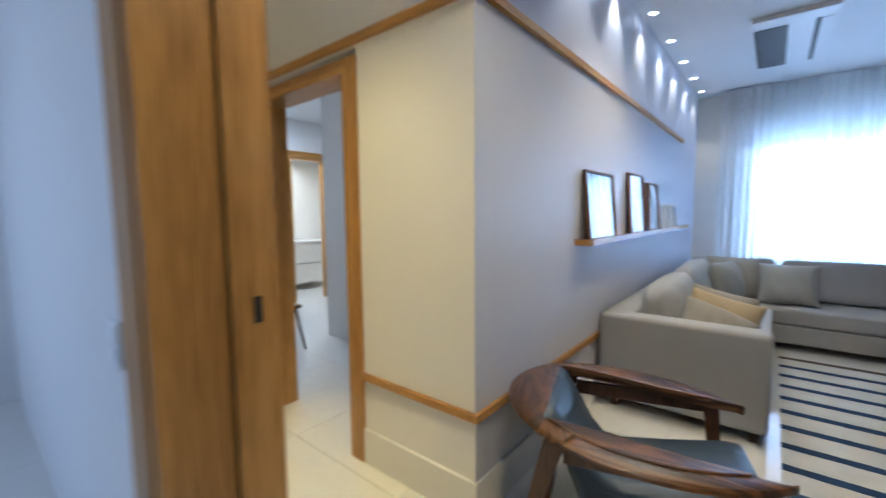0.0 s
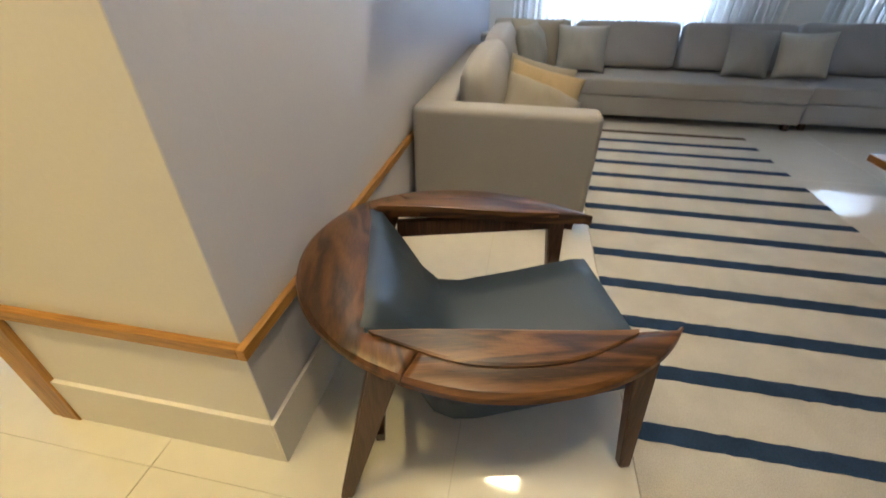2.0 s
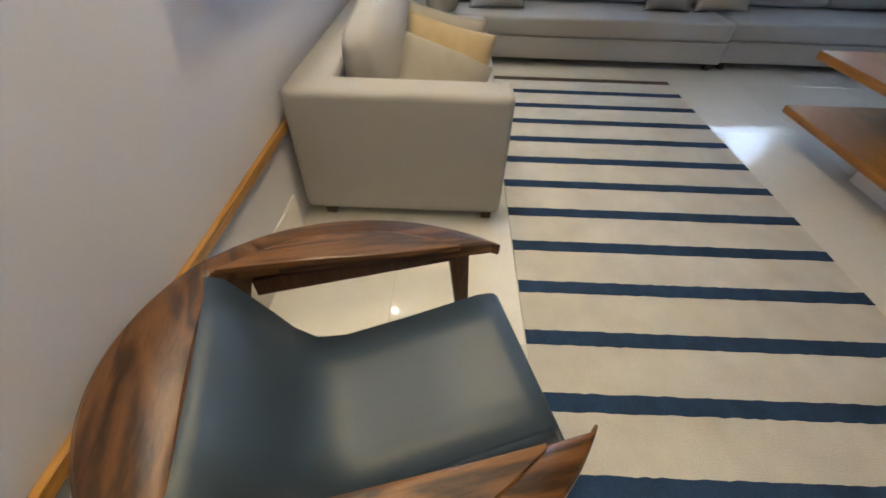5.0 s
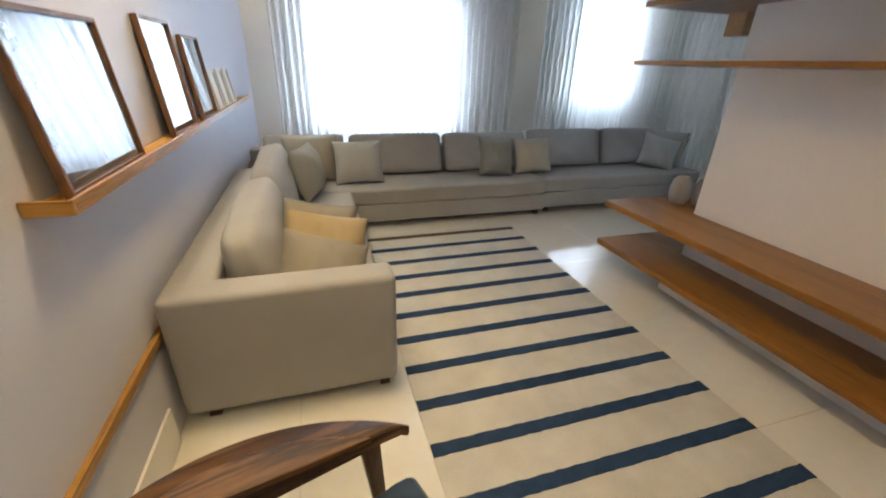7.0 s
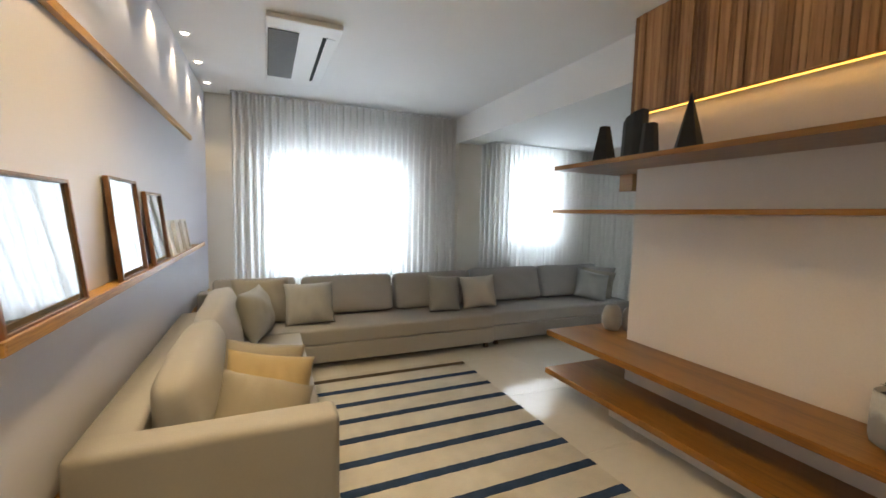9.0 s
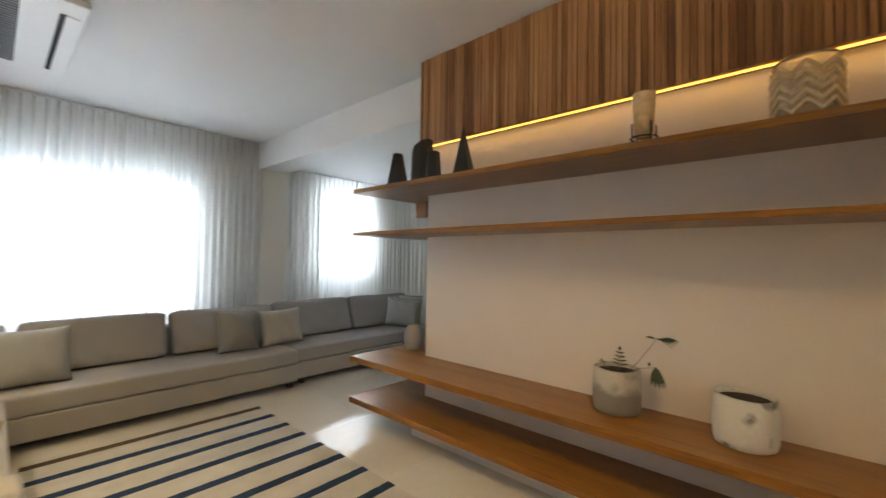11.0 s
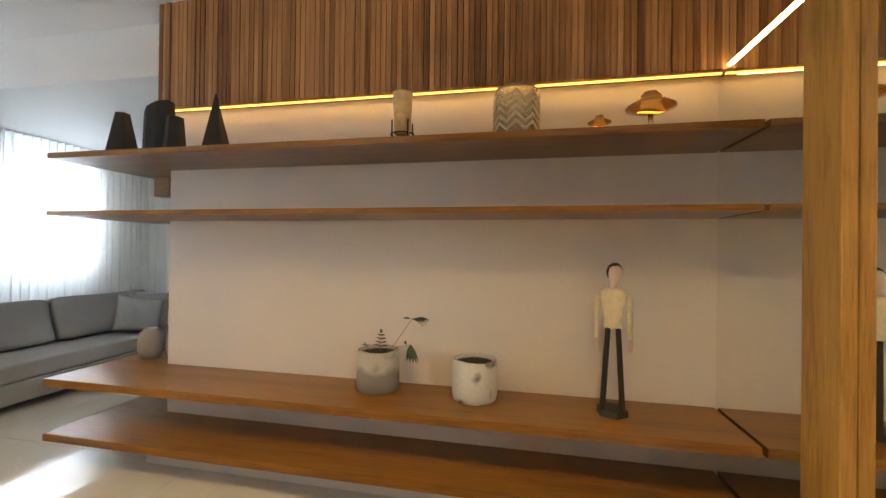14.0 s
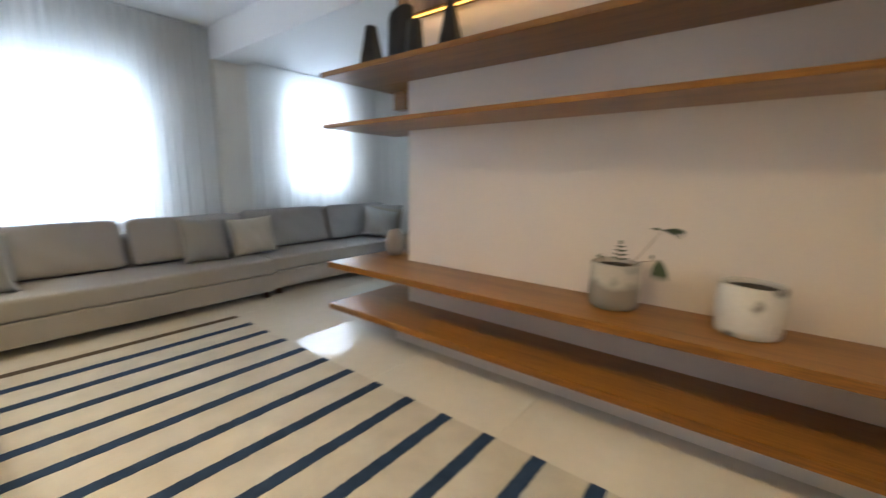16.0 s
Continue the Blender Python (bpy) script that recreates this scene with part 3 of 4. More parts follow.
def box_cushion(w, h, t, seed, n=16, e=12):
    """A boxy stuffed cushion: rounded corners, thinner towards the top, soft dents."""
    bm = bmesh.new()
    bmesh.ops.create_cube(bm, size=2.0)
    bmesh.ops.subdivide_edges(bm, edges=bm.edges[:], cuts=n, use_grid_fill=True)
    rnd = random.Random(seed)
    ph = [rnd.uniform(0, 6.28) for _ in range(4)]
    for v in bm.verts:
        x, y, z = v.co
        k = (abs(x) ** e + abs(y) ** e + abs(z) ** e) ** (1 / e)
        x, y, z = x / k, y / k, z / k
        puff = 0.80 + 0.26 * (1 - x ** 4) * (1 - z ** 4)
        dent = 1 + 0.05 * math.sin(3.2 * x + ph[0]) * math.sin(2.4 * z + ph[1]) + 0.03 * math.sin(9 * x + 5 * z + ph[2])
        v.co = (x * w / 2 * (1 - 0.015 * (1 - z * z)), y * t / 2 * puff * dent * (0.86 - 0.16 * z), z * h / 2 * (1 - 0.03 * (1 - (x * 0.9) ** 2) + 0.012 * math.sin(4 * x + ph[3])))
    return bm


def back_cushion(sofa, m, w, h, t, mat, seed, e=12):
    o = part("back_cushion", box_cushion(w, h, t, seed, 16, e), mat, sofa, "", True)
    o.matrix_world = m


sofa1 = sofa_unit("sofa", "grey woven sofa section along the picture wall", W + 0.03, 0.18, 2.66, 4.90, "W", "S")
sofa2 = sofa_unit("sofa", "grey woven sofa section under the wide window", W + 0.03, 2.31, 4.905, 5.92, "N")
sofa3 = sofa_unit("sofa", "grey woven sofa section under the narrow window", 2.315, 4.55, 4.96, 5.97, "N")


def scatter(label, m, w, h, t, mat, seed):
    o = part("cushion", pillow_mesh(w, h, t * 1.25, seed), mat, None, "", True)
    o.matrix_world = m
    return tagged(o, label, "cushion", "scatter cushions")


back_cushion(sofa1, pose(-0.455, 3.41, 0.628, -9, 0, 90), 1.14, 0.46, 0.30, SOFA, 1, 5)
back_cushion(sofa1, pose(-0.455, 4.57, 0.628, -9, 0, 90), 1.16, 0.46, 0.30, SOFA, 2, 6)
for k, (xc, wd) in enumerate(((-0.22, 0.80), (0.745, 1.02), (1.80, 1.02))):
    back_cushion(sofa2, pose(xc, 5.58, 0.612, -14, 0, 0), wd, 0.44, 0.25, SOFA, 3 + k)
for k, (xc, wd) in enumerate(((2.88, 1.07), (3.97, 1.08))):
    back_cushion(sofa3, pose(xc, 5.62, 0.622, -14, 0, 0), wd, 0.46, 0.25, SOFA, 7 + k)
MUSTARD = material("mustard_linen", (0.33, 0.255, 0.145), 0.9, bump=0.35, scale=420, vary=0.08, spec=0.2)
IVORY = material("ivory_linen", (0.46, 0.435, 0.38), 0.9, bump=0.35, scale=420, vary=0.08, spec=0.2)
scatter("beige linen cushion leaning on the sofa arm", pose(-0.13, 2.985, 0.555, -40, 22, 8), 0.46, 0.39, 0.25, TAUPE, 21)
scatter("mustard-beige linen cushion behind another one", pose(-0.11, 3.21, 0.578, -30, 14, 6), 0.46, 0.42, 0.16, MUSTARD, 22)
scatter("beige linen cushion third in a row", pose(-0.14, 3.40, 0.585, -28, 12, 4), 0.44, 0.42, 0.14, TAUPE, 23)
scatter("dark grey cushion propped in the sofa corner", pose(-0.20, 4.80, 0.635, -14, 0, 72), 0.48, 0.46, 0.20, MIDGREY, 24)
scatter("beige cushion leaning in the sofa corner", pose(-0.16, 5.33, 0.63, -16, 0, 6), 0.54, 0.47, 0.16, BEIGE, 25)
scatter("square pale grey linen cushion", pose(0.29, 5.20, 0.612, -16, 0, 4), 0.49, 0.43, 0.16, PALE, 26)
scatter("square grey linen cushion", pose(1.83, 5.28, 0.61, -18, 4, 6), 0.44, 0.43, 0.16, MIDGREY, 27)
scatter("square ivory linen cushion", pose(2.30, 5.29, 0.605, -18, -3, -8), 0.45, 0.40, 0.15, IVORY, 28)
scatter("pale blue-grey cushion leaning sideways", pose(4.08, 5.24, 0.60, -24, 13, -28), 0.46, 0.42, 0.15, PALE, 29)
scatter("ivory cushion at the end of the sofa", pose(4.28, 5.34, 0.60, -20, 8, -40), 0.46, 0.42, 0.15, BEIGE, 30)
scatter("grey cushion at the end of the sofa", pose(4.42, 5.48, 0.62, -16, 4, -50), 0.46, 0.44, 0.15, MIDGREY, 31)


# ---------------------------------------------------------------- lounge chair
def chair():
    c = thing("lounge_chair", "walnut lounge chair with slate leatherette sling seat", "chair",
              Matrix.Translation((0.166, 1.716, 0)) @ Matrix.Rotation(math.atan2(0.292, 0.956), 4, "Z"))

    # flat rim: an oval outside, a straight-sided opening inside, drawn to a point at each arm
    def rim_part(name, u0, u1, mat, label, n=36):
        bm = bmesh.new()
        rings = []
        for i in range(n + 1):
            u = u0 + (u1 - u0) * i / n
            a = u * 2.50
            ca, sa = math.cos(a), math.sin(a)
            ox, oy = -0.47 - (0.525 if ca > 0 else 0.59) * ca, 0.475 * sa
            cx = -0.45
            dx, dy = ox - cx, oy
            f = 1e9
            if abs(dy) > 1e-6:
                f = min(f, 0.292 / abs(dy))
            if dx < 0:
                f = min(f, 0.345 / -dx)
            f = min(f, 0.985)
            ix, iy = cx + dx * f, dy * f
            back = max(0.0, 0.5 + 0.5 * ca)
            top = 0.472 + 0.105 * back ** 0.7
            th = 0.036
            prof = [(0.0, -0.55 * th), (0.02, -0.25 * th), (0.08, 0.0), (0.50, 0.004), (0.96, 0.002), (1.0, -0.3 * th), (0.97, -th), (0.10, -0.8 * th)]
            rings.append([bm.verts.new((ox + (ix - ox) * g, oy + (iy - oy) * g, top + dz)) for g, dz in prof])
        k = len(rings[0])
        for a, b in zip(rings, rings[1:]):
            for j in range(k):
                bm.faces.new((a[j], a[(j + 1) % k], b[(j + 1) % k], b[j]))
        bm.faces.new(rings[0][::-1])
        bm.faces.new(rings[-1])
        bmesh.ops.recalc_face_normals(bm, faces=bm.faces[:])
        o = part(name, bm, mat, c, label)
        for p in o.data.polygons:
            p.use_smooth = abs(p.normal.z) > 0.8

    rim_part("back_rail", -0.43, 0.43, WALNUT_Y, "broad curved walnut back rail")
    rim_part("arm", 0.432, 1.0, WALNUT, "pointed walnut armrest")
    rim_part("arm", -1.0, -0.432, WALNUT, "pointed walnut armrest")

    # raised lens-shaped pad let into each arm
    def arm_pad(sign, n=48):
        bm = bmesh.new()
        rows = []
        for i in range(n + 1):
            f = i / n
            u = sign * (0.318 + 0.612 * f)
            a = u * 2.50
            ca, sa = math.cos(a), math.sin(a)
            ox, oy = -0.47 - (0.525 if ca > 0 else 0.59) * ca, 0.475 * sa
            dx, dy = ox + 0.45, oy
            g = min(0.292 / max(1e-6, abs(dy)), 0.345 / -dx if dx < 0 else 9, 0.985)
            ix, iy = -0.45 + dx * g, dy * g
            top = 0.472 + 0.105 * max(0.0, 0.5 + 0.5 * ca) ** 0.7 + 0.0035
            wide = 0.58 * min(1.0, max(0.0, math.sin(math.pi * f)) ** 0.42 * 1.05) + 0.01
            qx, qy = ix + (ox - ix) * wide, iy + (oy - iy) * wide
            lift = 0.0075
            row = [(ix, iy, top - 0.012), (ix, iy, top + lift * 0.7), (ix + (qx - ix) * 0.06, iy + (qy - iy) * 0.06, top + lift),
                   (ix + (qx - ix) * 0.93, iy + (qy - iy) * 0.93, top + lift), (qx, qy, top + lift * 0.55), (qx, qy, top - 0.012)]
            rows.append([bm.verts.new(q) for q in row])
        for a, b in zip(rows, rows[1:]):
            for j in range(5):
                bm.faces.new((a[j], a[j + 1], b[j + 1], b[j]))
        bm.faces.new(rows[0])
        bm.faces.new(rows[-1][::-1])
        bmesh.ops.recalc_face_normals(bm, faces=bm.faces[:])
        part("arm_pad", bm, WALNUT_PAD, c, "raised walnut pad let into the arm")

    arm_pad(1)
    arm_pad(-1)

    # sling: backrest and seat in one shell
    prof = [(-0.80, 0.572), (-0.765, 0.560), (-0.70, 0.46), (-0.635, 0.35), (-0.58, 0.295), (-0.50, 0.285), (-0.30, 0.315), (-0.08, 0.355), (-0.03, 0.352), (-0.015, 0.335)]
    bm = bmesh.new()
    rows = []
    for side, off in ((1, 0.0), (-1, -0.045)):
        for j, (x, z) in enumerate(prof):
            half = (0.288, 0.286, 0.268, 0.248, 0.236, 0.232, 0.230, 0.230, 0.229, 0.228)[j]
            dx, dz = (off * 0.9, off * 0.35) if j < 3 else (0.05 * (j > 6) * (off < 0), off * (4.2, 4.3, 4.4, 4.3, 4.1, 3.6, 2.8)[j - 3])
            rows.append([bm.verts.new((x + dx, half * s, z + dz)) for s in (-1, -0.5, 0, 0.5, 1)])
    m = len(prof)
    for base in (0, m):
        for j in range(m - 1):
            for q in range(4):
                f = (rows[base + j][q], rows[base + j][q + 1], rows[base + j + 1][q + 1], rows[base + j + 1][q])
                bm.faces.new(f if base else f[::-1])
    for j in range(m - 1):
        bm.faces.new((rows[j][0], rows[j + 1][0], rows[m + j + 1][0], rows[m + j][0]))
        bm.faces.new((rows[j][4], rows[m + j][4], rows[m + j + 1][4], rows[j + 1][4]))
    for q in range(4):
        bm.faces.new((rows[0][q], rows[m][q], rows[m][q + 1], rows[0][q + 1]))
        bm.faces.new((rows[m - 1][q], rows[m - 1][q + 1], rows[2 * m - 1][q + 1], rows[2 * m - 1][q]))
    bmesh.ops.recalc_face_normals(bm, faces=bm.faces[:])
    bmesh.ops.bevel(bm, geom=[e for e in bm.edges if e.calc_face_angle(0) > 0.9], offset=0.012, segments=3, affect="EDGES")
    part("seat_shell", bm, LEATHER, c, "slate grey leatherette sling", True)

    for s in (-1, 1):
        part("leg", taper((-0.15, -0.085, s * 0.335 - 0.019, s * 0.335 + 0.019, 0.455), (-0.085, -0.05, s * 0.362 - 0.016, s * 0.362 + 0.016, 0)), WALNUT_Z, c)
        part("leg", taper((-0.79, -0.71, s * 0.335 - 0.02, s * 0.335 + 0.02, 0.52), (-0.915, -0.88, s * 0.365 - 0.016, s * 0.365 + 0.016, 0)), WALNUT_Z, c)
        part("side_rail", box(-0.72, -0.14, s * 0.325 - 0.012, s * 0.325 + 0.012, 0.43, 0.495, 0.004), WALNUT_Z, c)
    part("stretcher", box(-0.80, -0.775, -0.33, 0.33, 0.19, 0.225, 0.004), WALNUT_Z, c)
    return c


chair()


# ---------------------------------------------------------------- picture ledge and frames
def ledge():
    l = thing("picture_ledge", "honey oak picture ledge with a raised front lip", "shelf")
    y0, y1 = 2.26, 5.80
    part("board", box(W + 0.001, W + 0.099, y0, y1, 1.167, 1.181, 0.002), OAK, l)
    part("front_lip", box(W + 0.0995, W + 0.112, y0, y1, 1.167, 1.206, 0.002), OAK, l)
    part("end_cap", box(W + 0.001, W + 0.112, y0 - 0.013, y0 - 0.001, 1.167, 1.206, 0.002), OAK_X, l)
    return l


ledge()
WALNUT_F = wood("mid_walnut_frame", (0.07, 0.032, 0.014), (0.14, 0.065, 0.026), (0.20, 0.10, 0.045), "Z", 0.4, 8)
GLAZE = material("glazed_print", (0.10, 0.11, 0.11), 0.015, vary=0.05, spec=0.9, coat=1.0)
PAPER = material("ivory_print_paper", (0.62, 0.60, 0.54), 0.5, vary=0.05)


def leaning_frame(label, y0, y1, h, lean, depth, wood_mat, bar=0.022, face=None, foot=0.073):
    """A framed print that stands on the ledge and leans back on the wall."""
    f = thing("framed_print", label, "framed print", pose(W + foot, y0, 1.183) @ Matrix.Rotation(radians(-lean), 4, "Y"), "leaning frames")
    w = y1 - y0
    part("frame_bar", box(-depth, 0, 0, bar, 0, h, 0.002), wood_mat, f)
    part("frame_bar", box(-depth, 0, w - bar, w, 0, h, 0.002), wood_mat, f)
    part("frame_bar", box(-depth, 0, bar, w - bar, 0, bar, 0.002), wood_mat, f)
    part("frame_bar", box(-depth, 0, bar, w - bar, h - bar, h, 0.002), wood_mat, f)
    part("print", box(-depth + 0.003, -0.012, bar, w - bar, bar, h - bar), face or GLAZE, f, "glazed print that mirrors the room")
    return f


leaning_frame("large glazed print in a brown walnut box frame", 2.345, 2.900, 0.462, 5.6, 0.024, WALNUT_F, 0.014)
leaning_frame("glazed print in a deep dark walnut frame", 3.315, 3.765, 0.512, 5.0, 0.024, WALNUT_F, 0.014)
leaning_frame("slim glazed print in a walnut frame", 3.95, 4.36, 0.465, 5.6, 0.024, WALNUT_F, 0.014)
for y0 in (4.46, 4.74, 5.02):
    leaning_frame("small pale framed print with a white border", y0, y0 + 0.22, 0.275, 9, 0.016, PAPER, 0.02, PAPER)


# ---------------------------------------------------------------- ceiling fittings
def downlights():
    for dy in ROW:
        d = thing("downlight", "small round white recessed downlight, lit", "downlight", pose(-0.718, dy, CEIL), "row of wall downlights")
        part("trim_ring", lathe([(0.045, -0.006), (0.045, 0.0), (0.030, 0.0), (0.030, -0.006), (0.045, -0.006)], 24, cap=False), WHITEPL, d)
        part("lens", lathe([(0.029, -0.004), (0.029, -0.001)], 20), BULB, d)
    for dx, dy, _ in DOWN:
        d = thing("downlight", "round white recessed downlight, lit warm", "downlight", pose(dx, dy, CEIL), "warm ceiling downlights")
        part("trim_ring", lathe([(0.055, -0.006), (0.055, 0.0), (0.040, 0.0), (0.040, -0.006), (0.055, -0.006)], 24, cap=False), WHITEPL, d)
        part("lens", lathe([(0.039, -0.004), (0.039, -0.001)], 20), BULB, d)


downlights()


def air_conditioner():
    a = thing("air_conditioner", "white one-way ceiling cassette air conditioner", "air conditioner", pose(0.06, 0.12, 0))
    part("panel", box(-0.15, 0.42, 4.22, 5.80, CEIL - 0.045, CEIL - 0.001, 0.012, 3), WHITEPL, a)
    # Black slabs under the panel give the shade inside intake and outlet.
    part("intake", box(-0.135, 0.10, 4.42, 5.62, CEIL - 0.050, CEIL - 0.0455), DARK, a, "black slab for the shade in the intake")
    for k in range(30):
        y = 4.43 + 1.18 * k / 29
        part("grille_slat", box(-0.13, 0.095, y - 0.009, y + 0.009, CEIL - 0.056, CEIL - 0.0505), GREYPL, a)
    part("outlet", box(0.285, 0.325, 4.42, 5.62, CEIL - 0.049, CEIL - 0.0455), DARK, a, "black slab for the shade in the outlet")
    part("flap", box(0.315, 0.385, 4.42, 5.62, CEIL - 0.053, CEIL - 0.0495, 0.001), WHITEPL, a, "white louvre flap")


air_conditioner()


# ---------------------------------------------------------------- on the high shelf
Z4, Z2 = 1.963, 0.586


def prism(n, r0, r1, h, tilt=0.0, turn=0.0):
    bm = bmesh.new()
    lo = [bm.verts.new((r0 * math.cos(turn + 2 * math.pi * k / n), r0 * math.sin(turn + 2 * math.pi * k / n), 0)) for k in range(n)]
    hi = [bm.verts.new((r1 * math.cos(turn + 2 * math.pi * k / n), r1 * math.sin(turn + 2 * math.pi * k / n), h + tilt * math.sin(turn + 2 * math.pi * k / n))) for k in range(n)]
    bm.faces.new(lo[::-1])
    bm.faces.new(hi)
    for k in range(n):
        bm.faces.new((lo[k], lo[(k + 1) % n], hi[(k + 1) % n], hi[k]))
    bmesh.ops.bevel(bm, geom=bm.edges[:], offset=min(0.003, r1 * 0.4), segments=1, affect="EDGES")
    return bm


def black(label, x, y, bm):
    o = part("ceramic_ornament", bm, BLACK)
    o.location = (x, y, Z4)
    return tagged(o, label, "ornament", "black ceramics")


black("faceted matt black ceramic block with a narrow top", 2.22, 3.28, prism(5, 0.092, 0.040, 0.262, 0, 0.4))
black("matt black ceramic cylinder with a slanted top", 2.22, 3.00, prism(9, 0.088, 0.080, 0.275, -0.045, 0.2))
black("slim matt black ceramic spike", 2.30, 3.12, prism(4, 0.045, 0.006, 0.325, 0, 0.2))
black("short faceted matt black ceramic block", 2.18, 2.85, prism(6, 0.062, 0.045, 0.20, 0, 0.1))
black("tall pointed matt black ceramic cone", 2.22, 2.61, prism(5, 0.090, 0.004, 0.338, 0, 0.5))

AMBER = clear_glass("amber_glass", (1.0, 0.92, 0.74), 0.03)
AMBER.node_tree.nodes["Principled BSDF"].inputs["Transmission Weight"].default_value = 0.8
AMBER.node_tree.nodes["Principled BSDF"].inputs["Base Color"].default_value = (0.95, 0.55, 0.16, 1)
CUP = material("marbled_cream_glass", (0.78, 0.56, 0.28), 0.15, vary=0.25, scale=30, big=12, spec=0.8)
CANDLE = material("ivory_candle_wax", (0.85, 0.74, 0.52), 0.45, vary=0.04)
CRYSTAL = clear_glass("frosted_gold_glass", (0.95, 0.82, 0.56), 0.25)
CRYSTAL.node_tree.nodes["Principled BSDF"].inputs["Transmission Weight"].default_value = 0.75
SEEDGLASS = material("pale_cut_glass_pattern", (0.56, 0.44, 0.26), 0.22, vary=0.12, spec=0.8)


def candle_holder():
    c = thing("candle_holder", "amber glass candle holder on a black wire stand", "candle holder", pose(2.24, 1.465, Z4))
    part("glass_cup", lathe([(0.042, 0.055), (0.055, 0.27), (0.056, 0.272), (0.052, 0.272), (0.039, 0.060), (0.001, 0.060), (0.001, 0.055)], 32), CUP, c, "marbled amber glass cup", True)
    part("candle", lathe([(0.037, 0.061), (0.044, 0.235), (0.040, 0.24), (0.001, 0.238)], 24), CANDLE, c, "", True)
    for k in range(4):
        a = math.pi / 4 + k * math.pi / 2
        part("stand_leg", tube([(0.062 * math.cos(a), 0.062 * math.sin(a), 0), (0.062 * math.cos(a), 0.062 * math.sin(a), 0.12)], 0.004), WIRE, c)
    ring = [(0.062 * math.cos(k * math.pi / 12), 0.062 * math.sin(k * math.pi / 12), 0.050) for k in range(25)]
    part("stand_ring", tube(ring, 0.004, 6), WIRE, c)


candle_holder()


def zigzag_jar():
    j = thing("glass_jar", "pale gold glass jar with raised zigzag bands", "jar", pose(2.24, 0.862, Z4))
    part("body", lathe([(0.100, 0.0), (0.112, 0.02), (0.113, 0.225), (0.106, 0.245), (0.100, 0.245), (0.104, 0.225), (0.103, 0.02), (0.001, 0.015)], 48), CRYSTAL, j, "", True)
    for z in (0.012, 0.050, 0.088, 0.126, 0.164):
        bm = bmesh.new()
        rings = []
        for k in range(80):
            a = 2 * math.pi * k / 80
            zig = abs((k % 10) - 5) / 5 * 0.040
            rings.append([bm.verts.new((q * math.cos(a), q * math.sin(a), z + zig + d)) for q, d in ((0.110, 0.0), (0.1175, 0.003), (0.1175, 0.015), (0.110, 0.018))])
        for k in range(80):
            p, q = rings[k], rings[(k + 1) % 80]
            for d in range(3):
                bm.faces.new((p[d], q[d], q[d + 1], p[d + 1]))
        part("zigzag_band", bm, SEEDGLASS, j)


zigzag_jar()


CLEAR = clear_glass("clear_blown_glass", (1.0, 0.97, 0.92), 0.02)


def gold_dish(x, y, r, k, label):
    """A shallow amber bell with a brim, on a clear flared foot."""
    g = thing("glass_dish", label, "dish", pose(x, y, Z4), "amber glass dishes")
    part("bowl", lathe([(0.001, 0.090 * k), (r * 0.30, 0.092 * k), (r * 0.98, 0.118 * k), (r, 0.124 * k), (r * 0.97, 0.130 * k), (r * 0.62, 0.152 * k), (r * 0.40, 0.180 * k), (r * 0.30, 0.195 * k), (r * 0.15, 0.2 * k), (0.001, 0.198 * k)], 48), AMBER, g, "", True)
    part("foot", lathe([(r * 0.55, 0.0), (r * 0.56, 0.004), (r * 0.2, 0.012 * k), (r * 0.09, 0.040 * k), (r * 0.10, 0.089 * k)], 32), CLEAR, g, "clear glass foot", True)


gold_dish(2.24, 0.232, 0.112, 1.0, "wide amber blown-glass dish on a clear foot")
gold_dish(2.24, 0.462, 0.056, 0.50, "small amber blown-glass dish")

# ---------------------------------------------------------------- on the deep shelf
def stained(name, base, blot):
    m = material(name, base, 0.75, bump=0.25, scale=70, vary=0.08)
    nt = m.node_tree
    b = nt.nodes["Principled BSDF"]
    src = b.inputs["Base Color"].links[0].from_socket
    n = nt.nodes.new("ShaderNodeTexNoise")
    n.inputs["Scale"].default_value, n.inputs["Detail"].default_value = 9, 5
    r = nt.nodes.new("ShaderNodeMapRange")
    r.inputs["From Min"].default_value, r.inputs["From Max"].default_value = 0.55, 0.66
    x = nt.nodes.new("ShaderNodeMix")
    x.data_type = "RGBA"
    x.inputs["B"].default_value = (*blot, 1)
    nt.links.new(nt.nodes["Texture Coordinate"].outputs["Object"], n.inputs["Vector"])
    nt.links.new(n.outputs["Fac"], r.inputs["Value"])
    nt.links.new(r.outputs[0], x.inputs["Factor"])
    nt.links.new(src, x.inputs["A"])
    nt.links.new(x.outputs["Result"], b.inputs["Base Color"])
    return m


